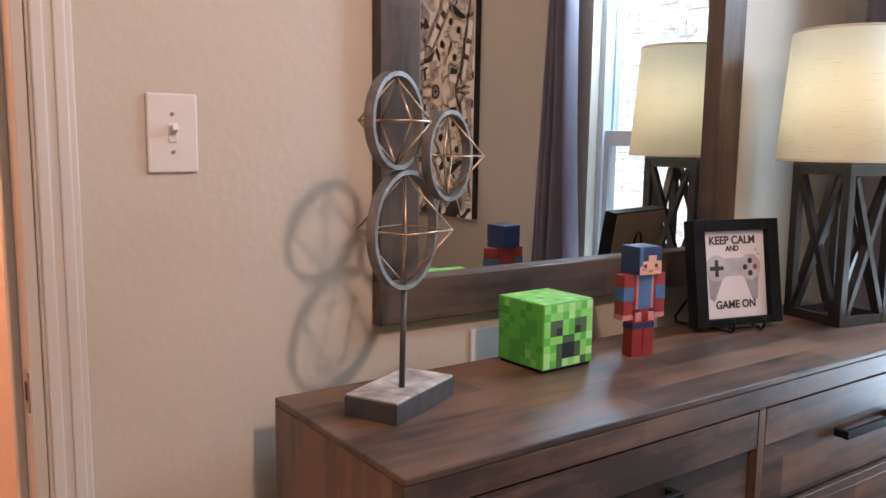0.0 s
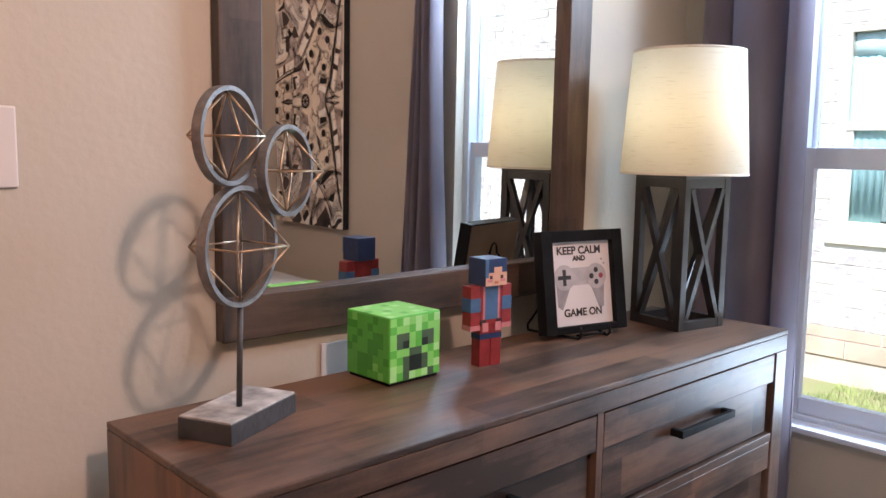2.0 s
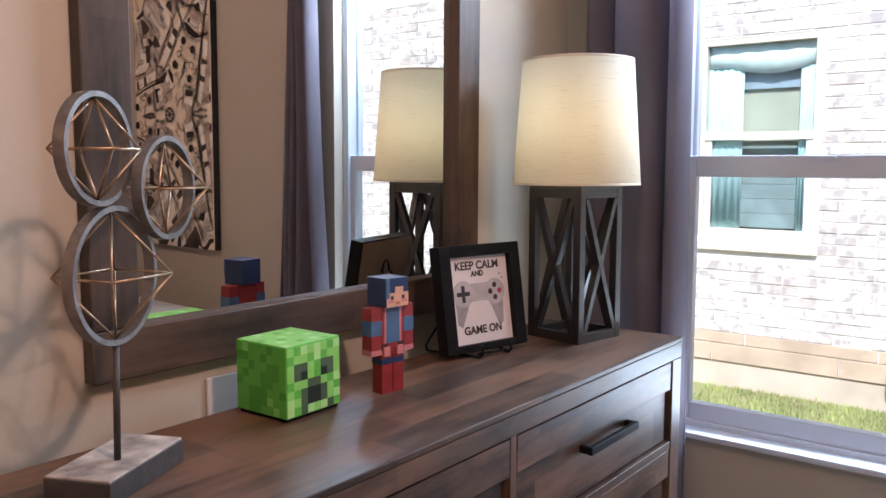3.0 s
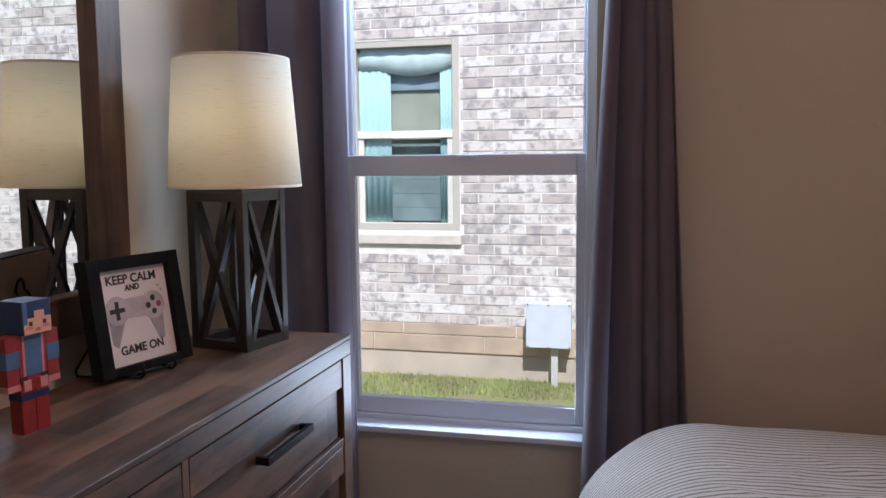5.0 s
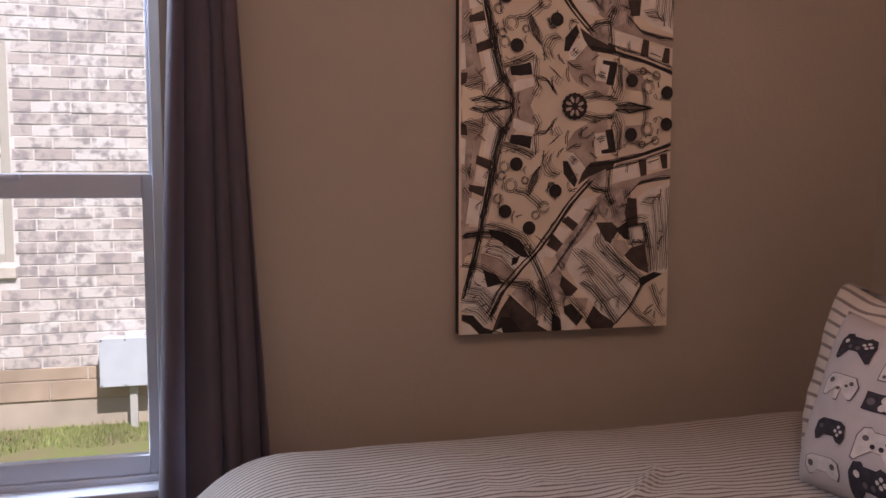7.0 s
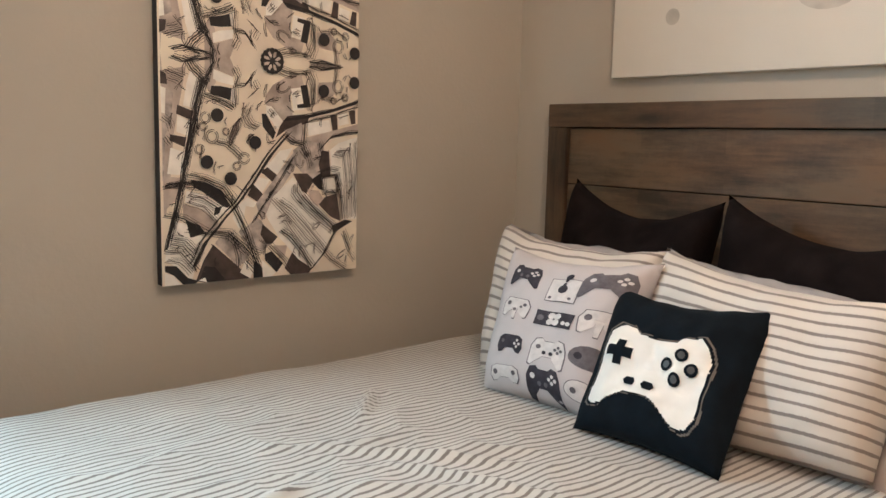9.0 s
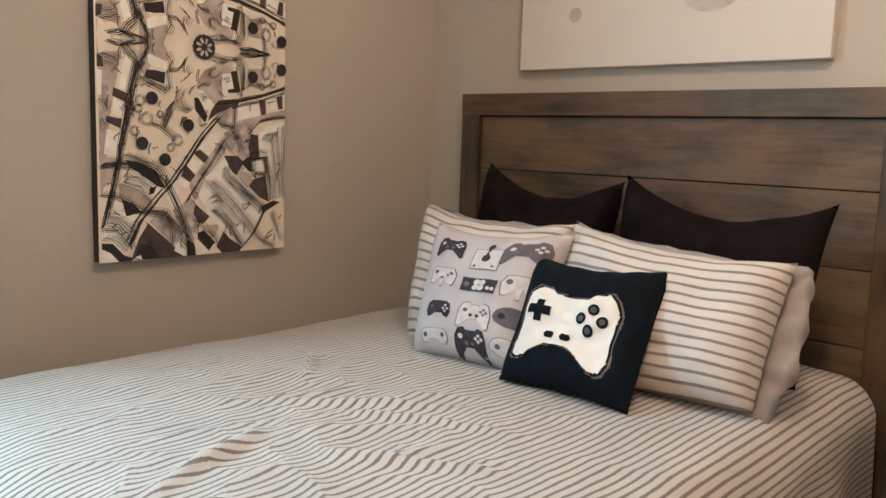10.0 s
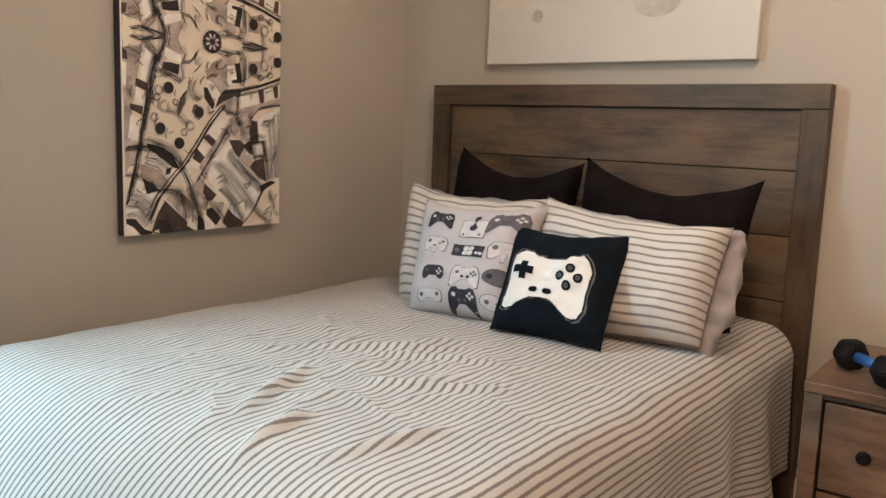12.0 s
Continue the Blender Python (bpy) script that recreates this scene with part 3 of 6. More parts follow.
def ring(cx, cz, r, tilt, turn):
    bm = bmesh.new()
    seg, w, d = 56, 0.0075, 0.017
    rows = []
    for k in range(seg):
        a = 2 * math.pi * k / seg
        rows.append([bm.verts.new((cx + (r + dr) * math.cos(a), dy, cz + (r + dr) * math.sin(a))) for dr, dy in ((0, -d / 2), (0, d / 2), (-w, d / 2), (-w, -d / 2))])
    for k in range(seg):
        a, b = rows[k], rows[(k + 1) % seg]
        for i in range(4):
            bm.faces.new((a[i], a[(i + 1) % 4], b[(i + 1) % 4], b[i]))
    bmesh.ops.rotate(bm, cent=(cx, 0, cz), matrix=Matrix.Rotation(radians(turn), 3, "Z"), verts=bm.verts[:])
    ob = part("ring", bm, RING, sculpt)
    c = Vector((cx, 0, cz))
    h, q = r - 0.008, r * 0.80
    t, b_ = c + Vector((0, 0, h)), c - Vector((0, 0, h))
    rot = radians(tilt)
    eq = [c + Vector((q * math.cos(rot + k * math.pi / 2), q * math.sin(rot + k * math.pi / 2), 0)) for k in range(4)]
    for k in range(4):
        for p, q in ((t, eq[k]), (b_, eq[k]), (eq[k], eq[(k + 1) % 4])):
            part("wire", beam(bmesh.new(), p, q, 0.0038, 0.0038, round_=True, seg=6), BRASS, ob, "thin aged brass wire")
    return ob


ring(0.006, 0.301, 0.098, 40, 7)
ring(-0.018, 0.4765, 0.0775, 62, 8)
ring(0.124, 0.4205, 0.0785, 30, 8)

# ---------- pixel cube ----------
PALE = mat("pale_green_plastic", (0.22, 0.62, 0.13), 0.45, 0.05, 30)
MIDG = mat("mid_green_plastic", (0.10, 0.46, 0.055), 0.45, 0.05, 30)
DEEPG = mat("deep_green_plastic", (0.055, 0.33, 0.035), 0.45, 0.05, 30)
GREYG = mat("grey_green_plastic", (0.06, 0.11, 0.06), 0.45, 0.1, 30)
DARKG = mat("near_black_plastic", (0.010, 0.018, 0.014), 0.45, 0.1, 30)
LIMEG = mat("lime_plastic", (0.36, 0.72, 0.26), 0.45, 0.05, 30)
GREENS = [PALE, MIDG, DEEPG, GREYG, DARKG, LIMEG]
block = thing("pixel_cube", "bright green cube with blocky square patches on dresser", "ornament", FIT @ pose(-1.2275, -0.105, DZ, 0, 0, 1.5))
CW, CD, CH = 0.136, 0.132, 0.136
part("body", cube(-CW / 2, CW / 2, -CD / 2, CD / 2, 0.006, CH, 0.002), MIDG, block)
part("foot", cube(-CW / 2 + 0.004, CW / 2 - 0.004, -CD / 2 + 0.004, CD / 2 - 0.004, 0, 0.006), BLACK, block)
FRONT = ["01505015", "10015100", "03301330", "03401430", "10033015", "01344301", "50344305", "51350531"]


def tiles(face, rows):
    zz = lambda v: 0.008 + v * (CH - 0.011)  # noqa: E731
    e = 0.0006
    for j, row in enumerate(rows):
        for i, ch in enumerate(row):
            u0, u1, v0, v1 = -0.5 + i / 8, -0.5 + (i + 1) / 8, 1 - (j + 1) / 8, 1 - j / 8
            a, b_, c, d = u0 * CW * 0.975, u1 * CW * 0.975, u0 * CD * 0.975, u1 * CD * 0.975
            if face == "front":
                bm = cube(a, b_, -CD / 2 - e, -CD / 2 + 0.001, zz(v0), zz(v1))
            elif face == "left":
                bm = cube(-CW / 2 - e, -CW / 2 + 0.001, c, d, zz(v0), zz(v1))
            elif face == "back":
                bm = cube(a, b_, CD / 2 - 0.001, CD / 2 + e, zz(v0), zz(v1))
            else:
                bm = cube(a, b_, (v0 - 0.5) * CD * 0.975, (v1 - 0.5) * CD * 0.975, CH - 0.001, CH + e)
            part("patch", bm, GREENS[int(ch)], block)


tiles("front", FRONT)
tiles("left", ["11211101", "11121122", "12211211", "12221121", "11221112", "21122211", "11022211", "10112211"])
tiles("back", ["11211101", "10121102", "12011211", "11211120", "10221112", "21120211", "11012211", "10112011"])
tiles("top", ["00500010", "05001000", "00000500", "10050000", "00100050", "05000000", "00010500", "50000010"])

# ---------- blocky doll: one plain mesh ----------
DOLL = [mat("doll_blue", (0.012, 0.030, 0.10), 0.45, 0.1, 40), mat("doll_red", (0.25, 0.022, 0.024), 0.45, 0.15, 40), mat("doll_skin", (0.60, 0.34, 0.24), 0.5, 0.1, 40),
        mat("doll_slate_blue", (0.055, 0.13, 0.26), 0.5, 0.15, 40), mat("doll_pink", (0.52, 0.19, 0.20), 0.5, 0.1, 40), mat("doll_dark", (0.05, 0.012, 0.014), 0.5, 0.1, 40), mat("doll_orange", (0.42, 0.15, 0.07), 0.5, 0.1, 40)]
bm = bmesh.new()
u = 0.0073
box(bm, -4 * u, -0.1 * u, -2 * u, 2 * u, 0, 12 * u, 0.001, 1)
box(bm, 0.1 * u, 4 * u, -2 * u, 2 * u, 0, 12 * u, 0.001, 1)
box(bm, -4.08 * u, 4.08 * u, -2.08 * u, 2.08 * u, 8.2 * u, 9.8 * u, 0, 0)
box(bm, -4.05 * u, 4.05 * u, -2.05 * u, 2.05 * u, 10.6 * u, 12 * u, 0, 1)
for s in (-1, 1):
    box(bm, s * 2.4 * u - 1.1 * u, s * 2.4 * u + 1.1 * u, -2.5 * u, -1.9 * u, 10.4 * u, 13.0 * u, 0.0008, 4)
box(bm, -4 * u, 4 * u, -2 * u, 2 * u, 12.05 * u, 24 * u, 0.001, 1)
box(bm, -2.4 * u, 2.4 * u, -2.12 * u, -1.9 * u, 14 * u, 24 * u, 0, 3)
box(bm, -3.1 * u, -2.4 * u, -2.1 * u, -1.9 * u, 14 * u, 24 * u, 0, 4)
box(bm, 2.4 * u, 3.1 * u, -2.1 * u, -1.9 * u, 14 * u, 24 * u, 0, 4)
box(bm, -4 * u, -2 * u, -2.14 * u, -1.9 * u, 12.1 * u, 14 * u, 0, 5)
box(bm, 2 * u, 4 * u, -2.14 * u, -1.9 * u, 12.1 * u, 14 * u, 0, 5)
for s in (-1, 1):
    x0_, x1_ = sorted((s * 4.1 * u, s * 7.6 * u))
    box(bm, x0_, x1_, -2 * u, 2 * u, 11 * u, 24 * u, 0.001, 1)
    box(bm, x0_ - 0.1 * u, x1_ + 0.1 * u, -2.1 * u, 2.1 * u, 16.5 * u, 20.5 * u, 0, 3)
    box(bm, x0_ - 0.06 * u, x1_ + 0.06 * u, -2.06 * u, 2.06 * u, 11.0 * u, 12.5 * u, 0, 4)
box(bm, -4 * u, 4 * u, -4 * u, 4 * u, 24.1 * u, 32 * u, 0.001, 0)
box(bm, -3.9 * u, 3.9 * u, -4.12 * u, -3.8 * u, 24.2 * u, 28.0 * u, 0, 2)
box(bm, 3.8 * u, 4.12 * u, -3.9 * u, -1.6 * u, 24.2 * u, 27.4 * u, 0, 2)
box(bm, -0.9 * u, 2.0 * u, -4.14 * u, -3.8 * u, 27.9 * u, 29.6 * u, 0, 2)
box(bm, -4.05 * u, -2.9 * u, -4.16 * u, -3.7 * u, 26.6 * u, 32.05 * u, 0, 3)
for s in (-1, 1):
    box(bm, s * 2.0 * u - 0.5 * u, s * 2.0 * u + 0.5 * u, -4.17 * u, -4.0 * u, 26.2 * u, 27.2 * u, 0, 5)
    box(bm, s * 2.4 * u - 0.9 * u, s * 2.4 * u + 0.9 * u, -4.165 * u, -4.0 * u, 25.3 * u, 26.1 * u, 0, 4)
box(bm, -0.7 * u, 0.7 * u, -4.17 * u, -4.0 * u, 24.8 * u, 25.5 * u, 0, 6)
doll = tagged(part("toy_figure", bm, DOLL), "blocky toy figure in blue and dark red plastic", "toy figure")
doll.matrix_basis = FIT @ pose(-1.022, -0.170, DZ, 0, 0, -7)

# ---------- framed print on easel ----------
ang = math.degrees(math.atan2(-0.146 + 0.077, -0.438 + 0.727))
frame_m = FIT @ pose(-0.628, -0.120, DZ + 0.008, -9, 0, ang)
pic = thing("framed_print", "black shadow-box frame holding a printed gaming slogan", "framed print", frame_m)
FH, FD, B, BB, BT = 0.255, 0.036, 0.034, 0.018, 0.028
XA, XB = -0.128, 0.128
part("frame_side", cube(XA, XA + B, -FD, 0, 0, FH, 0.002), BLACK, pic)
part("frame_side", cube(XB - B, XB, -FD, 0, 0, FH, 0.002), BLACK, pic)
part("frame_rail", cube(XA + B, XB - B, -FD, 0, 0, BB, 0.002), BLACK, pic)
part("frame_rail", cube(XA + B, XB - B, -FD, 0, FH - BT, FH, 0.002), BLACK, pic)
part("backing", cube(XA + 0.004, XB - 0.004, -0.001, 0.003, 0.004, FH - 0.004), mat("brown_board", (0.20, 0.15, 0.11), 0.9, 0.1, 10), pic, "brown fibreboard back")
print_ = part("print", cube(XA + B, XB - B, -0.020, -0.012, BB, FH - BT), PAPER, pic, "white paper print")


def words(text, size, x, z, parent, material, name="lettering"):
    cu = bpy.data.curves.new(name, "FONT")
    cu.body, cu.size, cu.align_x, cu.extrude = text, size, "CENTER", 0.0003
    cu.offset = 0.0007
    tmp = new(name, cu)
    me = bpy.data.meshes.new_from_object(tmp.evaluated_get(bpy.context.evaluated_depsgraph_get()))
    bpy.data.objects.remove(tmp)
    me.materials.append(material)
    ob = new(name, me)
    ob.parent = parent
    ob.matrix_basis = pose(x, -0.0206, z, 90)
    return ob


words("KEEP CALM", 0.0275, -0.003, 0.196, print_, INK)
words("AND", 0.0180, -0.004, 0.179, print_, INK)
words("GAME ON", 0.0265, 0, 0.041, print_, INK)
PADG = mat("pad_grey", (0.33, 0.31, 0.33), 0.6, 0.2, 25)
PADL = mat("pad_light_grey", (0.46, 0.44, 0.46), 0.6, 0.15, 25)


def disc(cx, cz, r, seg=20, squash=1.0):
    return [(cx + r * math.cos(2 * math.pi * k / seg), cz + squash * r * math.sin(2 * math.pi * k / seg)) for k in range(seg)]


def pad_shape(s, mats, name, parent, m):
    """A flat gamepad silhouette with its buttons, s wide."""
    bm = bmesh.new()
    t = 0.0004
    plate(bm, [(-0.44 * s, -0.36 * s), (-0.36 * s, -0.42 * s), (-0.18 * s, -0.05 * s), (-0.26 * s, 0.2 * s), (-0.46 * s, 0.1 * s)], 0, t, 1)
    plate(bm, [(0.42 * s, -0.40 * s), (0.34 * s, -0.44 * s), (0.18 * s, -0.05 * s), (0.26 * s, 0.2 * s), (0.46 * s, 0.1 * s)], 0, t * 1.1, 1)
    plate(bm, [(-0.3 * s, -0.06 * s), (0.3 * s, -0.06 * s), (0.3 * s, 0.2 * s), (-0.3 * s, 0.2 * s)], 0, t * 1.5, 0)
    plate(bm, disc(-0.30 * s, 0.06 * s, 0.19 * s), 0, t * 2, 0)
    plate(bm, disc(0.30 * s, 0.06 * s, 0.19 * s), 0, t * 2.1, 0)
    plate(bm, [(-0.42 * s, 0.03 * s), (-0.18 * s, 0.03 * s), (-0.18 * s, 0.09 * s), (-0.42 * s, 0.09 * s)], 0, t * 3, 2)
    plate(bm, [(-0.33 * s, -0.06 * s), (-0.27 * s, -0.06 * s), (-0.27 * s, 0.18 * s), (-0.33 * s, 0.18 * s)], 0, t * 3.1, 2)
    for k, (a, b) in enumerate(((0.0, 0.09), (0.09, 0), (0, -0.09), (-0.09, 0))):
        plate(bm, disc(0.30 * s + a * s, 0.06 * s + b * s, 0.042 * s, 10), 0, t * 3.2, (2, 3, 2, 2)[k])
    ob = part(name, bm, mats, parent)
    ob.matrix_basis = m
    return ob


pad_shape(0.168, [PADL, PADG, INK, mat("pad_red", (0.35, 0.06, 0.09), 0.6)], "controller_picture", print_, pose(-0.003, -0.0203, 0.128, 90))
for k in range(3):
    q = part("speck", plate(bmesh.new(), disc(0.068 + 0.007 * (k % 2), 0.158 + 0.011 * k, 0.003, 8), 0, 0.0004), PADG, print_)
    q.matrix_basis = pose(0, -0.0203, 0, 90)

easel = thing("display_easel", "small black wire easel holding the framed print", "easel", FIT @ pose(-0.628, -0.120, DZ, 0, 0, ang))
for s in (-1, 1):
    bm = bmesh.new()
    pts = [(s * 0.045, -0.060, 0.034), (s * 0.045, -0.062, 0.012), (s * 0.045, -0.052, 0.004), (s * 0.098, 0.086, 0.0035), (s * 0.096, 0.092, 0.016), (s * 0.02, 0.036, 0.17)]
    for a, b in zip(pts, pts[1:]):
        beam(bm, a, b, 0.006, 0.006, round_=True, seg=8)
    part("wire_leg", bm, BLACK, easel)
bm = bmesh.new()
beam(bm, (-0.045, -0.045, 0.010), (0.045, -0.045, 0.010), 0.006, 0.006, round_=True, seg=8)
part("cross_wire", bm, BLACK, easel)
bm = bmesh.new()
pts = [(-0.02, 0.032, 0.17), (-0.012, 0.034, 0.195), (0.0, 0.034, 0.202), (0.012, 0.034, 0.195), (0.02, 0.032, 0.17)]
for a, b in zip(pts, pts[1:]):
    beam(bm, a, b, 0.006, 0.006, round_=True, seg=8)
part("loop", bm, BLACK, easel)

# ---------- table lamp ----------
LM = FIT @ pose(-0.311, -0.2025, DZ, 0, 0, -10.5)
tl = thing("table_lamp", "lit table lamp with black X-frame wood base and linen shade", "table lamp", LM)
S, LH, P = 0.0865, 0.395, 0.022
for sx in (-1, 1):
    for sy in (-1, 1):
        xa, xb = sorted((sx * S, sx * (S - P)))
        ya, yb = sorted((sy * S, sy * (S - P)))
        part("post", cube(xa, xb, ya, yb, 0, LH, 0.0015), BLACKWOOD, tl)
for k in range(4):
    r = Matrix.Rotation(k * math.pi / 2, 4, "Z")
    for za, zb in ((0.0, 0.024), (LH - 0.024, LH)):
        part("rail", cube(-S + P, S - P, -S + 0.001, -S + 0.018, za, zb, 0.001, r), BLACKWOOD, tl)
    for e in (-1, 1):
        bm = beam(bmesh.new(), (-e * (S - P - 0.004), -S + 0.0095 + e * 0.0006, 0.026), (e * (S - P - 0.004), -S + 0.0095 + e * 0.0006, LH - 0.026), 0.014, 0.020, up=(0, 1, 0))
        bmesh.ops.transform(bm, matrix=r, verts=bm.verts[:])
        part("cross_brace", bm, BLACKWOOD, tl)
part("cap", cube(-S, S, -S, S, LH, LH + 0.01, 0.002), BLACKWOOD, tl)
part("neck", lathe(bmesh.new(), [(0.012, LH + 0.01), (0.012, LH + 0.10), (0.018, LH + 0.10), (0.018, LH + 0.15)], 16), METAL, tl)
bm = bmesh.new()
ZB, ZT, RB, RT = 0.404, 0.725, 0.166, 0.1435
lathe(bm, [(RB, ZB), (RT, ZT), (RT - 0.002, ZT), (RB - 0.002, ZB)], 72, cap=False)
part("shade", bm, SHADE, tl, "off-white slubbed linen drum shade", smooth=True)
for r_, z_ in ((RB + 0.0006, ZB), (RT + 0.0006, ZT - 0.006)):
    bm = bmesh.new()
    lathe(bm, [(r_, z_), (r_ - 0.0006, z_ + 0.006), (r_ - 0.004, z_ + 0.006), (r_ - 0.004, z_)], 72, cap=False)
    part("hem", bm, mat("shade_hem", (0.62, 0.57, 0.46), 0.9), tl, smooth=True)
bm = bmesh.new()
for k in range(3):
    a = 2 * math.pi * k / 3
    beam(bm, (0, 0, LH + 0.14), ((RB - 0.01) * math.cos(a), (RB - 0.01) * math.sin(a), LH + 0.14), 0.003, 0.003, round_=True, seg=6)
part("spider", bm, METAL, tl)

# ---------- patterned canvas ----------
AY0, AZ0, AW, AHALF = -1.828, 0.822, 0.611, 0.608
art = thing("patterned_canvas", "tall canvas print of mirrored black, cream and umber shapes", "wall art")
part("canvas", cube(-0.035, -0.001, AY0 - AW, AY0, AZ0, AZ0 + 2 * AHALF, 0.002), CANVAS_EDGE, art)
PR = [CREAM, PRINT_W, PRINT_T, PRINT_G, PRINT_D, PRINT_K]
bm = bmesh.new()
layer = [0]


def shape(pts, mi):
    """One flat printed patch, given in hundredths of the half picture from its lower left, with its mirror image above."""
    layer[0] += 1
    x = -0.0352 - 0.000002 * layer[0]
    for mirror_ in (0, 1):
        vs = []
        for a, b in pts:
            a, b = min(max(a, 0.0), 100.0), min(max(b, 0.0), 100.0)
            z = AZ0 + (b / 100 * AHALF if not mirror_ else 2 * AHALF - b / 100 * AHALF)
            vs.append(bm.verts.new((x, AY0 - a / 100 * AW, z)))
        try:
            bm.faces.new(vs if mirror_ else vs[::-1]).material_index = mi
        except ValueError:
            pass


def stroke(pts, w, mi):
    for (xa, ya), (xb, yb) in zip(pts, pts[1:]):
        d = math.hypot(xb - xa, yb - ya) or 1
        nx, ny = -(yb - ya) / d * w / 2, (xb - xa) / d * w / 2
        shape([(xa + nx, ya + ny), (xb + nx, yb + ny), (xb - nx, yb - ny), (xa - nx, ya - ny)], mi)


def arc(cx, cy, r, a0, a1, w, mi, squash=1.0, turn=0.0):
    c, s = math.cos(radians(turn)), math.sin(radians(turn))
    pts = []
    for k in range(13):
        a = radians(a0 + (a1 - a0) * k / 12)
        x, y = r * math.cos(a), r * squash * math.sin(a)
        pts.append((cx + c * x - s * y, cy + s * x + c * y))
    stroke(pts, w, mi)


rng = random.Random(12)
shape([(0, 0), (100, 0), (100, 100), (0, 100)], 0)
# grounds, sheets and cut scraps
shape([(1, 100.7), (12.3, 101.8), (10.6, 87.2), (6.1, 65.3), (4.4, 45.7), (2.3, 30.9), (1.3, 30.4)], 2)
shape([(1, 100.7), (17.8, 102.3), (12.1, 94.6), (1.6, 92.4)], 0)
shape([(0.8, 92.3), (3.3, 91), (3.8, 86.7), (0.8, 86.8)], 4)
shape([(3.8, 91), (9.7, 89.1), (8.8, 83.9), (4.1, 86.7)], 2)
shape([(0.8, 85.7), (3.1, 85), (2.5, 74.2), (1, 74.7)], 1)
shape([(3.1, 85), (6.4, 83.2), (4.9, 70.1), (2.3, 64.6)], 3)
shape([(1.5, 73.4), (2.6, 64.6), (1.5, 45.7), (1, 45.7)], 3)
shape([(17.7, 92.1), (20.8, 91), (20.8, 86.8), (17, 82.9)], 3)
shape([(20.5, 101.5), (25, 102), (25.5, 88.8), (22.7, 83.7), (20.3, 88)], 2)
shape([(13.9, 93.3), (18.2, 89.8), (17, 82.9), (15.5, 77.3), (10.5, 78), (12.1, 87.3)], 1)
shape([(8, 78.3), (14.9, 75.8), (13.9, 71.9), (7.4, 74.5)], 4)
shape([(7.9, 73.8), (13.6, 71.4), (12.3, 65), (7.4, 66.8)], 1)
shape([(4.7, 65.6), (11.8, 64.5), (11, 60.2), (4.3, 63)], 4)
shape([(4.7, 60), (10.6, 58.1), (10, 50.2), (9, 48.2), (3.1, 48.7)], 1)
shape([(1.5, 47.7), (10, 46.9), (8.3, 38.3), (1.5, 32.9)], 2)
shape([(25, 100.7), (32.2, 101.5), (34.9, 94.2), (33.6, 91.6), (24.5, 94.7)], 2)
shape([(24.5, 94.4), (33.6, 91.6), (34, 87.8), (26.8, 89), (24.2, 90.3)], 1)
shape([(23.4, 87.2), (27.7, 87.3), (33.6, 86.5), (32.1, 81.4), (22.7, 83.7)], 5)
shape([(32.9, 86.5), (34.5, 86), (34.5, 79.6), (32.4, 80.9)], 1)
shape([(53.2, 89.3), (62, 94.4), (68.1, 94.9), (69.7, 89.1), (62, 86), (63.7, 74.2), (60.6, 74), (54.7, 80.3), (48.8, 81.3), (50.2, 85.2)], 2)
shape([(62.7, 88.2), (67.6, 89), (69.7, 78.9), (63.7, 78.1)], 1)
shape([(65.8, 80.9), (69.7, 81.7), (70, 79.6), (66.1, 79.3)], 5)
shape([(67.6, 89.8), (71.2, 90.6), (73.2, 80.1), (69.7, 79.6)], 5)
shape([(48.8, 81.3), (55.5, 82.9), (60.6, 74), (56.8, 71.1)], 2)
shape([(49.8, 79.9), (52.5, 79.6), (58.4, 73), (55.5, 69.2), (49.8, 76)], 1)
shape([(47.5, 76), (49.8, 76), (54.7, 67.6), (53.2, 64.3), (48, 70.2)], 5)
shape([(60.6, 75.3), (72.8, 76.5), (71.4, 72.5), (59.1, 68.3), (54.7, 65.3), (56.8, 70.6)], 4)
shape([(59.1, 68.6), (68.2, 72.5), (70.7, 63.7), (62.2, 62)], 3)
shape([(71.4, 72.4), (83.5, 74.5), (84.8, 68.8), (72, 66.4)], 1)
shape([(84, 76.8), (87.9, 77.3), (88.4, 69.7), (85.4, 69.1)], 4)
shape([(88.2, 77.3), (93.9, 78.1), (94.9, 72.9), (89, 71.7)], 1)
shape([(94.6, 79.1), (98.4, 79.8), (98.7, 73), (96.1, 72.7)], 4)
shape([(70.7, 65.5), (100.8, 72.9), (100.8, 68.3), (84.1, 65.5), (77.7, 59.7), (71.4, 62.3)], 2)
shape([(63.7, 59.4), (70.7, 64.5), (80.9, 62.5), (77.7, 52.8), (79.4, 45.7), (71.5, 45.7), (65.1, 52.6)], 3)
shape([(79.4, 59.7), (83.5, 59), (84.6, 45.7), (79.4, 45.7), (77.7, 52.8)], 4)
shape([(84.1, 59.9), (89, 63.3), (100.8, 66.6), (101.5, 25.3), (91.2, 25.2), (89.4, 45.7), (84.9, 48.7)], 1)
shape([(77.4, 91.9), (87.1, 92.8), (87.2, 87.8), (84, 84.9), (76.9, 84.4)], 2)
shape([(56.8, 59.2), (63.7, 60.7), (55.5, 48.2), (49.6, 51.8)], 1)
shape([(50.2, 51.6), (55.5, 47.7), (53.2, 44.4), (47.3, 49.2)], 4)
shape([(45.8, 47), (51.7, 45.7), (47.3, 39.1), (43, 41.8)], 1)
shape([(43, 43.9), (48, 39.1), (45.8, 35.2), (40.1, 38.7)], 4)
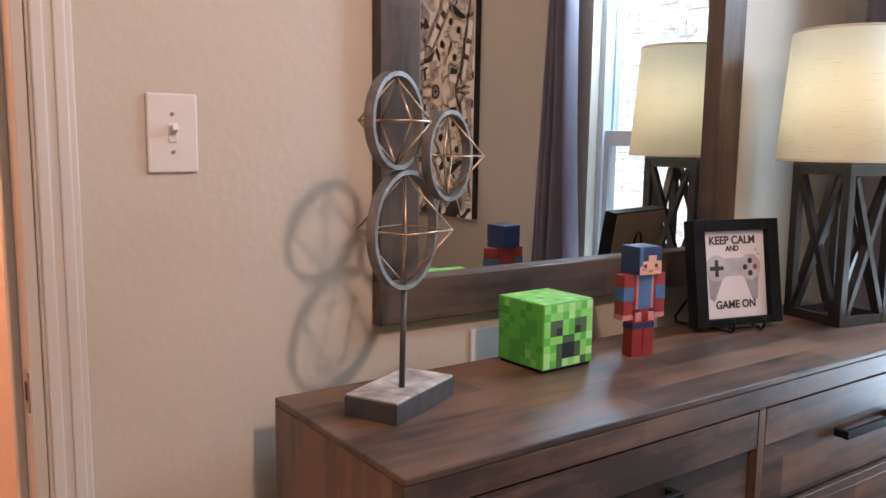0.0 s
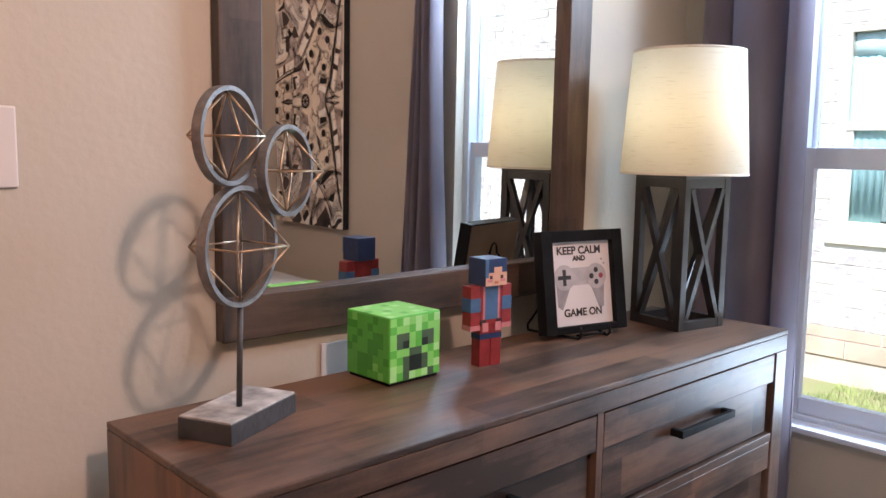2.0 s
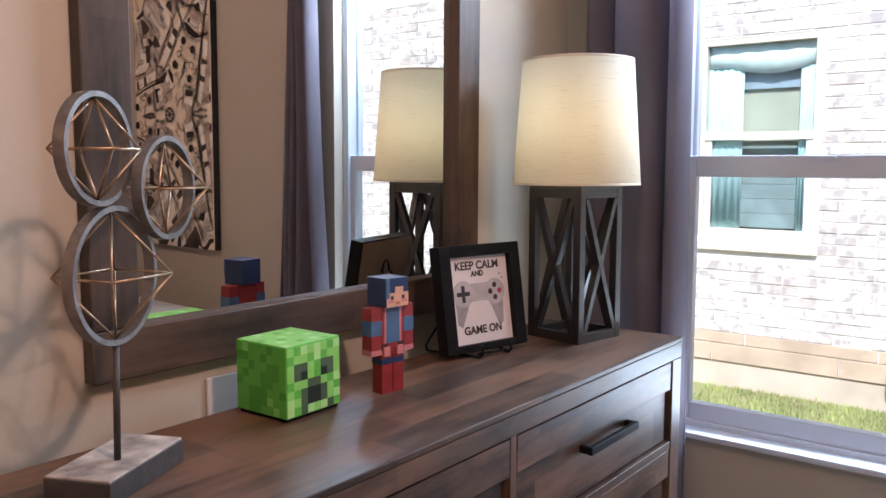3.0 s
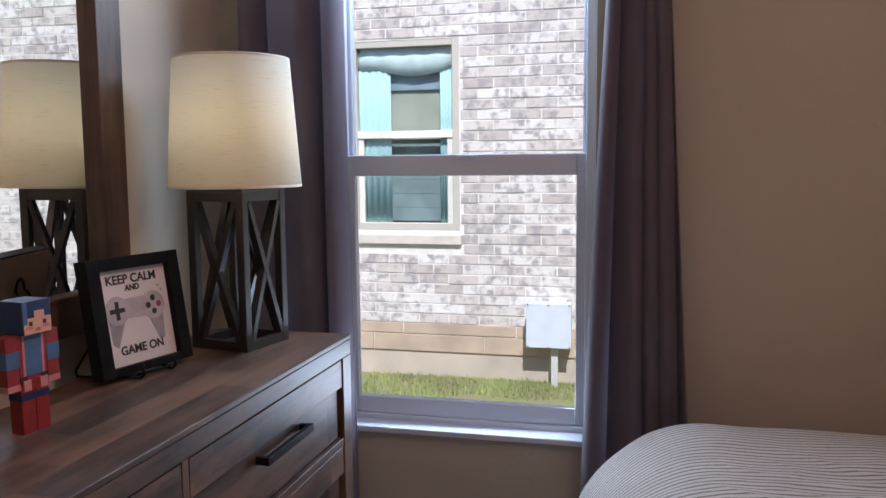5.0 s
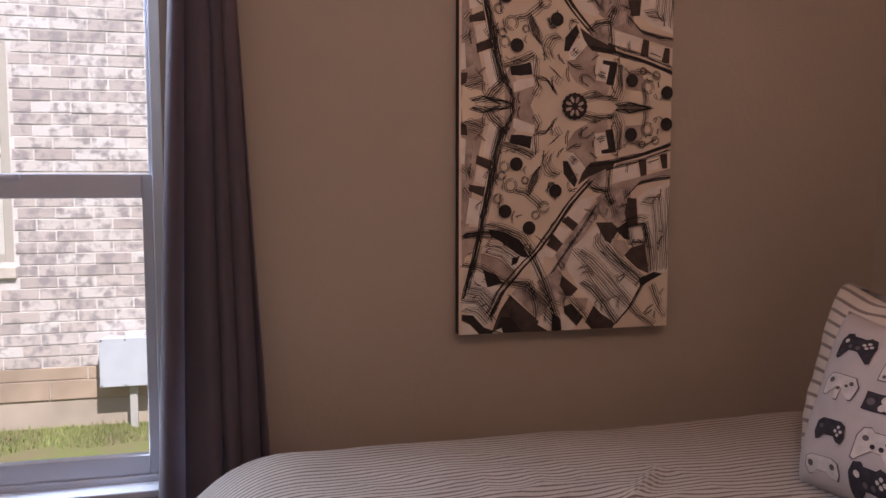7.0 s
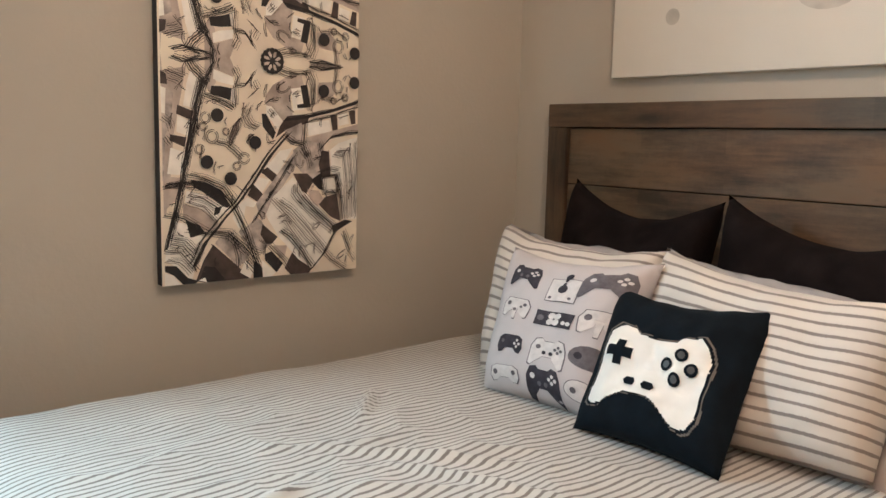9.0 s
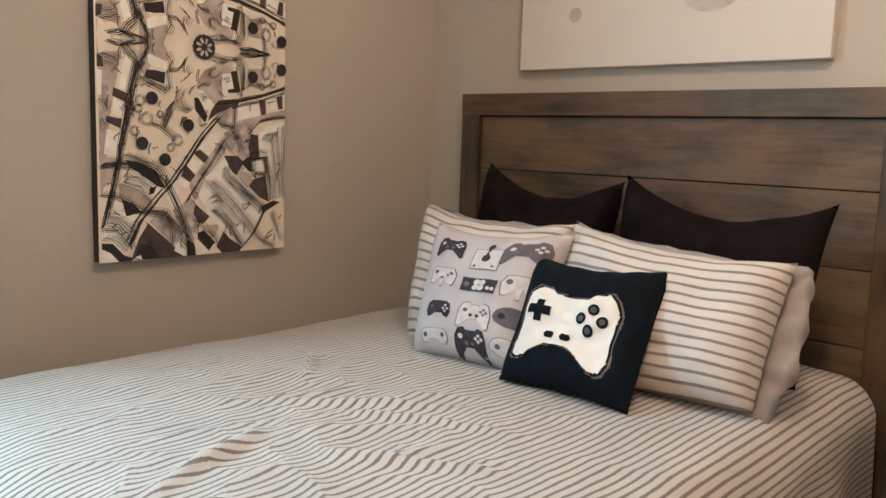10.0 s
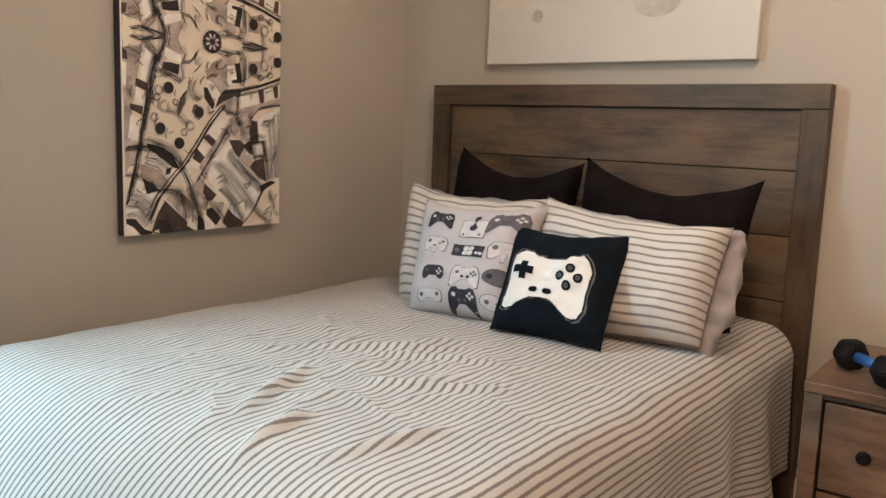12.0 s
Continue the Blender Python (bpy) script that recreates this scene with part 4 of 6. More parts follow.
shape([(40.1, 37.8), (45, 35.2), (35.8, 23.5), (33.1, 28.3), (33.7, 32.7)], 1)
shape([(63.7, 58.1), (68.2, 56.2), (54.7, 37.7), (47.3, 26.5), (44.4, 34.7)], 3)
shape([(13.3, 46.2), (19.8, 44.9), (22.9, 43.4), (27.2, 41.6), (32.1, 33.9), (29.3, 33.1), (22.3, 38.2), (18.3, 41), (14.6, 42.8)], 5)
shape([(11.5, 41.3), (19.6, 39.5), (27.7, 34.2), (31.8, 32.7), (24.9, 26.8), (19.6, 32.6), (10.6, 36.2)], 1)
shape([(24.4, 33.4), (27.7, 33.9), (26.5, 30.9), (23.9, 29.9)], 5)
shape([(9.8, 35.7), (19.6, 32.6), (26.2, 26.5), (24.4, 23.2), (15.5, 24.3), (9.8, 29.6)], 2)
shape([(10.8, 28.5), (16.9, 26), (20, 22.4), (12.9, 20.4)], 5)
shape([(5.4, 28), (11.3, 27), (12.9, 20.6), (19.5, 21.5), (15.4, 7.7), (13.4, 1.5), (8.8, 5.6), (3.9, 9.7), (1.5, 11.2), (2, 16.1)], 1)
shape([(1.3, 8.9), (6.4, 8.4), (11.5, 2.8), (16.5, 1), (15.2, -1.8), (9.3, -0.3), (5.1, 4.4), (1.3, 6.3)], 5)
shape([(1.3, 5.6), (5.1, 4.1), (8.3, -0.5), (1.1, -0.8)], 1)
shape([(23.4, 16.9), (35.2, 6.3), (41.4, -0.7), (32.9, -1.2), (19.3, -0.8), (15.2, 1), (18.8, 10)], 4)
shape([(19.3, 7.4), (24.2, 6.6), (29.5, -1.5), (19.3, -0.8), (17.2, 2)], 5)
shape([(16.5, 1.2), (19.5, 2.3), (20.3, -0.7)], 1)
shape([(27.5, 21.2), (33.1, 19.7), (41.4, 11.3), (38.6, 7.4), (35.2, 6.3), (24.2, 17.4)], 3)
shape([(39.1, 8.7), (43.7, 5.3), (41.4, 0), (36.3, 3.1)], 1)
shape([(43.2, 7.9), (46.6, 6.1), (49.6, -1.3), (43, -0.7)], 5)
shape([(42.9, 29.9), (47.3, 26.5), (53.2, 16), (47.3, 12.3), (40.1, 14), (35.8, 22.2)], 3)
shape([(39.3, 33.9), (45, 32.6), (42.7, 26.6), (37.5, 22.7)], 0)
shape([(47.8, 25), (55.5, 18.6), (52.5, 15.5), (49.6, 15.6), (46.6, 20.4)], 4)
shape([(52.5, 12), (58.3, 5.6), (55, 1.6), (48.8, 8.1), (48.9, 10.9)], 5)
shape([(53.2, 14.6), (60.7, 14.3), (59.2, 8.9), (56.8, 8.2)], 2)
shape([(47.3, 8.2), (54.7, 1.6), (52.2, -1.5), (47.8, 0)], 1)
shape([(63.8, 11.7), (73.6, 2), (72.7, -1.2), (62.4, -0.8), (59.2, 3.3)], 4)
shape([(89.5, 18.6), (101.5, 24.8), (102, -1.3), (78.2, -1.5), (83, 8.7)], 0)
shape([(63.7, 47.2), (70.9, 38.8), (87.9, 23), (78.1, 4.8), (74.3, 2.1), (66.9, 6.9), (56.1, 18.6), (50.7, 27), (49.6, 29.8), (53.2, 37.7)], 1)
shape([(63.7, 48.5), (71.5, 48.5), (75.3, 45.2), (70.9, 38.7), (68.4, 40.3)], 4)
shape([(73.3, 45.2), (79.4, 49.2), (80.9, 40.1), (77.9, 40.8)], 5)
shape([(71.5, 40.8), (77.9, 40.1), (80.5, 36), (77.3, 32.4), (73.2, 36)], 2)
shape([(81.2, 36.8), (88.1, 38.5), (89.9, 28.6), (90.2, 24.7), (84.5, 27.1), (77.9, 33.2)], 4)
shape([(79.4, 46.4), (86.9, 46.9), (87.7, 39.5), (80.5, 38.8)], 1)
shape([(85.3, 22.5), (93, 25.3), (97.4, 24.3), (89.9, 20.6), (86.3, 18.4)], 5)
shape([(73.6, 94.9), (77.4, 95.2), (77.4, 91.1), (73.6, 90.8)], 0)
shape([(36.7, 73.4), (35.4, 67.6), (31.9, 61.2), (31.1, 64.6), (33.4, 70.1)], 2)


def sketch(pts, w, mi):
    """A pen line gone over a few times with a loose hand."""
    fine = []
    for (xa, ya), (xb, yb) in zip(pts, pts[1:]):
        fine += [(xa + (xb - xa) * t, ya + (yb - ya) * t) for t in (0, 0.34, 0.67)]
    fine.append(pts[-1])
    for o, g in ((0.0, 0.70), (0.9, 0.42), (-1.0, 0.36), (1.9, 0.25)):
        stroke([(x + o * 0.9 + rng.uniform(-0.22, 0.22), y + o * 0.7 + rng.uniform(-0.22, 0.22)) for x, y in fine], w * g, mi)


# pen outlines and contour lines
sketch([(19.5, 90.3), (16.2, 78), (13.6, 65.5), (10.8, 53.1), (9, 43.3), (5.4, 28.5), (2, 16.1)], 1.3, 5)
sketch([(20.8, 89.3), (17.5, 78), (14.9, 65.6), (12.1, 53.6), (10, 45.7), (8.3, 38.3)], .8, 5)
sketch([(17.7, 90.8), (14.7, 79.1), (12.3, 64.3), (10.1, 51.8)], .6, 5)
sketch([(61.2, 66.8), (51.7, 56.9), (43, 44.4), (35.8, 35.4), (27.7, 27.1), (19.5, 17.8), (14.4, 7.2)], 1.2, 5)
sketch([(59.1, 67.3), (48.8, 55.8), (41.1, 44.9), (33.7, 35.4), (25.4, 27.8), (17.3, 18.4), (12.8, 8.9)], .7, 5)
sketch([(63.7, 56.1), (54.7, 42.6), (48, 33.7), (42.7, 26)], .6, 5)
sketch([(59.1, 73.7), (69.7, 75.2), (84, 78.5), (100.3, 83.6)], 1.5, 5)
sketch([(71.4, 73.2), (84, 76), (100.3, 81.4)], .6, 5)
sketch([(2.8, 92.8), (6.7, 91.3), (11.1, 90)], .7, 5)
sketch([(3.9, 89.5), (8.8, 88)], .5, 5)
sketch([(1, 72.7), (3.9, 70.9), (4.9, 67.6)], .5, 5)
sketch([(2.3, 64.6), (4.7, 61.3)], .6, 4)
sketch([(5.4, 98.4), (10.8, 96.9), (20.3, 98.5), (24.5, 99.8)], .9, 5)
sketch([(10.8, 99), (14.1, 98.2), (18.3, 99.5)], .5, 5)
sketch([(12.3, 97.5), (14.2, 94.2), (17.7, 91.1), (20.3, 88.5)], .9, 5)
sketch([(13.7, 98.4), (16, 94.9), (19.8, 91.9)], .6, 5)
sketch([(23.6, 100), (24.1, 96.9), (21.3, 91), (20.8, 87.5)], 1.1, 5)
sketch([(20.1, 83.6), (28, 81.1), (34, 78.5)], .6, 5)
sketch([(19.5, 82.6), (27.5, 79.8), (33.4, 77)], .5, 5)
sketch([(33.6, 95.7), (35.7, 91.8), (34.5, 87.8), (39.6, 88.3), (43.5, 94.4)], .6, 5)
sketch([(34, 87.5), (34.5, 78.5)], .6, 5)
sketch([(43.2, 90.3), (45.2, 86.8), (41.2, 83.2)], .5, 4)
sketch([(39.4, 79.3), (37.8, 74.7), (39.9, 70.6), (44.5, 68.8)], .5, 4)
sketch([(41.7, 78.9), (40.1, 74.7), (42.2, 71.2), (46, 69.9)], .5, 4)
sketch([(36.7, 73.4), (35.4, 67.6), (31.9, 61.2), (31.1, 64.6), (33.4, 70.1), (36.7, 73.4)], .5, 5)
sketch([(35, 71.4), (33.4, 66.8), (31.8, 63.2)], .5, 4)
sketch([(25.2, 63), (30.6, 61.5), (35.5, 57.4), (37.6, 55.6)], .7, 5)
sketch([(54.7, 97.5), (62, 95.6), (71.2, 95.6), (73.6, 89.5), (73.2, 80.8)], .6, 5)
sketch([(54.7, 95.9), (60.9, 93.7), (65.6, 94.2)], .5, 5)
sketch([(68.7, 96.5), (73, 96.4), (75, 91.8), (74.5, 80.9)], .5, 5)
sketch([(49.4, 80.9), (52, 82.7), (55.5, 82.4)], .6, 5)
sketch([(50.9, 78), (54.3, 75)], .5, 4)
sketch([(63.7, 86.2), (66.9, 86.3)], .5, 4)
sketch([(58.3, 66.6), (63.7, 63.2), (69.2, 62.2)], .9, 5)
sketch([(69.7, 73), (68.9, 62.2), (71.4, 55.8), (67.6, 60.5)], .7, 5)
sketch([(77.7, 63.5), (79.1, 56.4)], .5, 5)
sketch([(70.7, 59.5), (72.7, 51.3)], .5, 4)
sketch([(77.7, 59.7), (84.1, 66), (92.3, 67.9), (100.5, 68.8)], .7, 5)
sketch([(85.8, 57.6), (91.8, 56.6), (93, 45.9), (93.9, 25.7)], .5, 4)
sketch([(87.4, 59.4), (94.8, 59.5), (96.4, 45.9), (96.9, 26.6)], .5, 4)
sketch([(98.2, 64.1), (99, 54.4), (98.5, 37.2), (99.3, 26.6)], .5, 5)
sketch([(1.8, 43.8), (10, 44.7), (19.8, 44.7), (27.2, 41.4), (33.1, 33.9), (39.3, 21.5), (44.8, 5.6)], .9, 5)
sketch([(1.6, 42.8), (10, 43.3), (18.7, 42.1), (25.5, 38)], .6, 5)
sketch([(12.1, 48.2), (19.8, 46.7), (29.1, 42.6), (33.7, 35.9)], .6, 5)
sketch([(1.5, 30.9), (9.8, 29.3), (19.5, 22.9), (30.3, 22.2), (39.1, 14.6), (44.8, 6.7)], .7, 5)
sketch([(11.1, 24.2), (21.1, 21.7), (30.8, 20.2), (39.1, 12)], .6, 5)
sketch([(11.3, 36.2), (18.7, 34), (25.4, 27.3)], .5, 4)
sketch([(11.9, 39.3), (19.1, 37.7), (26.5, 32.9)], .6, 5)
sketch([(2.8, 21.1), (10.3, 19.4), (17.3, 12.2)], .5, 5)
sketch([(1.5, 15), (8.5, 14.5), (15.4, 6.1)], .6, 5)
sketch([(2, 11.2), (7.7, 10.2), (12.8, 4.8)], .5, 5)
sketch([(3.6, 18.1), (9.5, 16.9), (16.2, 9.2)], .5, 5)
sketch([(8.8, 38.3), (6.2, 28), (3.1, 20.1)], .6, 5)
sketch([(31.9, 21.9), (35.2, 11.7), (35.2, 5.8)], .7, 5)
sketch([(37.5, 20.1), (43.2, 12.8), (47.3, 11.5)], .5, 5)
sketch([(39.1, 8.7), (46, 0.2)], .7, 5)
sketch([(50.7, 14.8), (58.6, 6.9), (61.7, 2.8)], .6, 5)
sketch([(52.5, 36.3), (61, 28), (71, 17.4), (79.7, 9.5)], .5, 4)
sketch([(56.1, 36), (62.8, 31.6), (71.5, 21.9), (82, 10.4)], .6, 4)
sketch([(63.7, 43.1), (63.3, 38.7), (67.8, 33.4), (76.8, 25.7), (85.3, 19.6)], .5, 4)
sketch([(65.8, 44.1), (65.6, 39.8), (70.9, 33.6), (80.5, 26)], .5, 4)
sketch([(55.5, 28), (59.1, 28.9), (62.8, 25)], .5, 4)
sketch([(56.8, 25.7), (59.7, 26.2), (62.2, 22.2), (70.4, 12.3)], .5, 4)
sketch([(68.4, 38), (72.8, 33.2), (78.6, 28.3), (85.9, 22.4)], .9, 5)
sketch([(56.8, 21.9), (61.7, 18.4), (67.9, 11.3), (73.6, 3.1)], .9, 5)
sketch([(79.4, 46.4), (87.6, 47.5), (88.4, 39.5), (80.5, 38.8), (79.4, 46.4)], .7, 5)
sketch([(77.1, 49.2), (84.3, 50.8), (88.2, 49.8)], .6, 5)
sketch([(86.9, 47.2), (89.7, 40.1), (91.2, 25.7)], .8, 5)
sketch([(91.3, 19.4), (93.3, 14.6), (95.4, 9.9)], .7, 5)
sketch([(86.6, 19.6), (80.7, 9.5), (75.6, 4.1), (72.3, 1)], .8, 5)
sketch([(80, 10.7), (84.6, 5.8), (92.8, 0.5)], .7, 4)
sketch([(94.1, 9.5), (98.4, 4.3)], .5, 4)
sketch([(72.3, 99.3), (79.1, 98), (90.3, 100.2)], .9, 5)
sketch([(75.6, 99.7), (80, 99.2), (85.1, 100.5)], .5, 4)
sketch([(86.4, 103.6), (86.7, 96.1), (85.8, 91)], .6, 4)
sketch([(77.6, 84.4), (87.2, 83.4), (92.1, 85.9)], .5, 4)
sketch([(82.7, 85.2), (84, 82.6)], .5, 4)
for cx, cy, r in ((23.1, 65.1, 3.1), (20.1, 73.2, 2.5), (19, 69.4, 2.0), (38.3, 55.6, 2.8), (34.7, 52.1, 2.0), (17.3, 59.4, 2.3), (87.7, 90.6, 3.1), (85.3, 83.6, 1.7), (91.8, 85.4, 2.0), (41.7, 65.3, 1.4), (29.6, 67.4, 1.7)):
    for g in (1.0, 0.72):
        arc(cx, cy, r * g, 0, 340, 0.3, 4, 0.95, rng.uniform(0, 90))
for k in range(9):
    a = radians(180 + 22.5 * k)
    shape(disc(52.5 + 4.6 * math.cos(a), 100 + 4.6 * math.sin(a), 1.5, 8), 5)
shape(disc(52.5, 100, 5.6, 28), 5)
for k in range(8):
    a = radians(202.5 + 45 * k)
    shape([(52.5 + r_ * math.cos(a + b_), 100 + r_ * math.sin(a + b_)) for r_, b_ in ((1.4, 0), (2.6, 0.34), (4.6, 0.10), (4.2, -0.16), (2.9, -0.22))], 2 + k % 2)
# loose sketch lines
for k in range(16):
    cx, cy, r0 = rng.uniform(3, 97), rng.uniform(4, 97), rng.uniform(1.5, 3.5)
    a0, a1, sq, tn = rng.uniform(0, 180), rng.uniform(200, 330), rng.uniform(0.3, 0.9), rng.uniform(0, 180)
    for q in range(2):
        arc(cx, cy, r0 + 0.9 * q, a0, a1, 0.28, 4, sq, tn)
for k in range(95):
    cx, cy, d = rng.uniform(3, 96), rng.uniform(3, 97), rng.choice((48, 50, 78, 80, 16, -42))
    ln = rng.uniform(2, 6)
    for q in range(2):
        stroke([(cx + q * 0.8, cy - q * 0.6), (cx + ln * 0.5 * math.cos(radians(d)) + rng.uniform(-0.8, 0.8), cy + ln * 0.5 * math.sin(radians(d))), (cx + ln * math.cos(radians(d)) + q * 0.5, cy + ln * math.sin(radians(d)))], rng.uniform(0.2, 0.4), rng.choice((4, 5)))
# punched black discs
for cx, cy in ((25.5, 74.5), (43.7, 62.8), (20.5, 53.9), (31.6, 46.5), (79.7, 88), (97.1, 92.9)):
    shape(disc(cx, cy, 3.0, 18), 5)
part("print", bm, PR, art, "mirrored collage print")

# ---------- white canvas above the bed ----------
wc = thing("white_canvas", "wide pale canvas picture above the headboard", "wall art")
part("canvas", cube(-1.462, -0.442, YB, YB + 0.035, 1.431, 2.05, 0.003), CANVAS_W, wc)
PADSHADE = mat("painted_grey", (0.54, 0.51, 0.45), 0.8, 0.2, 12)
for cx, w in ((-0.66, 0.024), (-1.12, 0.085)):
    ob = part("painted_patch", plate(bmesh.new(), disc(cx, 1.600 if w < 0.05 else 1.628, w, 20, 1.0 if w < 0.05 else 0.62), 0, 0.0006), PADSHADE, wc, "soft grey painted patch")
    ob.matrix_basis = Matrix(((1, 0, 0, 0), (0, 0, 1, YB + 0.0352), (0, 1, 0, 0), (0, 0, 0, 1)))

# ---------- bed ----------
BX0, BX1, BY0, BY1, BZ = -1.68, -0.215, -3.06, -1.085, 0.618
bed = thing("bed", "queen bed with plank wood headboard and box base", "bed")
HX0, HX1, HY, HZ = -1.696, -0.206, -3.10, 1.353
hbd = part("headboard", cube(HX0 + 0.05, HX1 - 0.05, HY - 0.045, HY - 0.025, 0.25, HZ - 0.05), BLACK, bed, "weathered brown plank headboard")
part("post", cube(HX0, HX0 + 0.078, HY - 0.055, HY, 0.0, HZ - 0.0765, 0.003), BED_Z, hbd)
part("post", cube(HX1 - 0.082, HX1, HY - 0.055, HY, 0.0, HZ - 0.0765, 0.003), BED_Z, hbd)
part("top_rail", cube(HX0, HX1, HY - 0.055, HY + 0.002, HZ - 0.076, HZ, 0.003), BED_X, hbd)
zs = [HZ - 0.079, 1.088, 0.884, 0.68, 0.48, 0.28]
for a, b in zip(zs, zs[1:]):
    part("plank", cube(HX0 + 0.080, HX1 - 0.084, HY - 0.03, HY - 0.012 - rng.uniform(0, 0.003), b + 0.003, a, 0.0025), BED_X, hbd)
part("base", cube(BX0 + 0.05, BX1 - 0.05, BY0, BY1 - 0.06, 0.08, 0.34, 0.01), GREYCLOTH, bed, "grey box base")
mt = thing("mattress", "thick mattress covered by bedding on the bed base", "mattress")
part("body", cube(BX0 + 0.035, BX1 - 0.035, BY0 + 0.01, BY1 - 0.19, 0.34, BZ - 0.04, 0.07), mat("mattress_cloth", (0.7, 0.68, 0.65), 0.9, 0.03, 9), mt)


def comforter():
    bm = bmesh.new()
    uvl = bm.loops.layers.uv.new("UVMap")
    drop = 0.40
    wid, lng = BX1 - BX0, BY1 - BY0

    def bend(s, lo, hi, R):
        """Arc length along the cloth to a place across and a fall."""
        for edge, sg, d in ((lo, -1, lo - s), (hi, 1, s - hi)):
            if d > -R:
                q = d + R
                a = min(q / R, math.pi / 2)
                inn = edge - sg * R
                fall = R * (1 - math.cos(a)) + max(0.0, q - R * math.pi / 2)
                return inn + sg * R * math.sin(a) * 1.0, fall
        return s, 0.0

    nu, nv = 200, 210
    us = np.linspace(BX0 - drop, BX1 + drop, nu + 1)
    vs_ = np.linspace(BY0 + 0.02, BY1 + drop, nv + 1)
    grid = []
    for v in vs_:
        row = []
        for u_ in us:
            x, fx = bend(u_, BX0, BX1, 0.095)
            y, fy = bend(v, -99, BY1, 0.30)
            fall = (fx ** 2.6 + fy ** 2.6) ** (1 / 2.6)
            p = Vector((u_ * 2.6, v * 2.6, 1.7))
            z = BZ - fall
            top = max(0.0, 1 - fall / 0.08)
            cx, cy = (x - (BX0 + BX1) / 2) / (wid / 2), (y - (BY0 + BY1) / 2) / (lng / 2)
            z += top * (0.020 * max(0.0, 1 - cx ** 4) * max(0.0, 1 - max(cy, 0) ** 4))
            wr = noise.noise(p * 1.1) * 0.008 + noise.noise(p * 2.7) * 0.004 + noise.noise(p * 7) * 0.0012
            mask = math.exp(-((x + 1.0) ** 2 / 0.22 + (y + 1.75) ** 2 / 0.25))
            ridge = 1 - abs(noise.noise(Vector((x * 5 + y * 2.2, y * 4.6 - x * 2.5, 4.2))))
            ridge2 = 1 - abs(noise.noise(Vector((x * 12 - y * 3, y * 6 + x * 4, 9.2))))
            wr += mask * (0.013 * (ridge ** 6) + 0.008 * ridge2 ** 5)
            for ax, ay, bx_, by_, wd, ht in ((-1.10, -1.40, -0.98, -1.72, 0.020, 0.017), (-1.24, -1.28, -1.20, -1.50, 0.018, 0.014), (-1.15, -1.70, -1.42, -1.88, 0.016, 0.011),
                                             (-0.86, -1.80, -1.16, -2.08, 0.016, 0.011), (-0.98, -1.86, -1.30, -2.02, 0.013, 0.010),
                                             (-0.62, -2.1, -0.80, -1.94, 0.016, 0.010), (-1.36, -1.35, -1.44, -1.62, 0.02, 0.012)):
                dx, dy = bx_ - ax, by_ - ay
                t = max(0.0, min(1.0, ((x - ax) * dx + (y - ay) * dy) / (dx * dx + dy * dy)))
                d2 = (x - ax - t * dx) ** 2 + (y - ay - t * dy) ** 2
                wr += 1.45 * ht * math.exp(-d2 / (0.6 * wd * wd)) * math.sin(math.pi * t) ** 0.7
            z += wr * (0.35 + 0.65 * top)
            if fall > 0.09:
                g = (fall - 0.09)
                x += (1 if fx > 0.02 else 0) * (-1 if u_ < -0.9 else 1) * g * (0.10 + 0.10 * math.sin(v * 13 + 1.5 * math.sin(v * 5)))
                y += (1 if fy > 0.02 else 0) * g * (0.08 + 0.10 * math.sin(u_ * 14 + 1.2 * math.sin(u_ * 6)))
            # the window side is tucked against the wall
            x = min(x, -0.02)
            row.append((bm.verts.new((x, y, max(z, 0.12))), u_ + 0.002 * noise.noise(p * 1.6), v))
        grid.append(row)
    for j in range(nv):
        for i in range(nu):
            q = (grid[j][i], grid[j][i + 1], grid[j + 1][i + 1], grid[j + 1][i])
            f = bm.faces.new([a[0] for a in q])
            for lp, a in zip(f.loops, q):
                lp[uvl].uv = (a[1], a[2])
    c = tagged(part("comforter", bm, SHEET, smooth=True), "rumpled white comforter with thin grey-brown ticking stripes", "comforter")
    so = c.modifiers.new("thick", "SOLIDIFY")
    so.thickness = 0.012
    so.offset = -1
    return c


comforter()


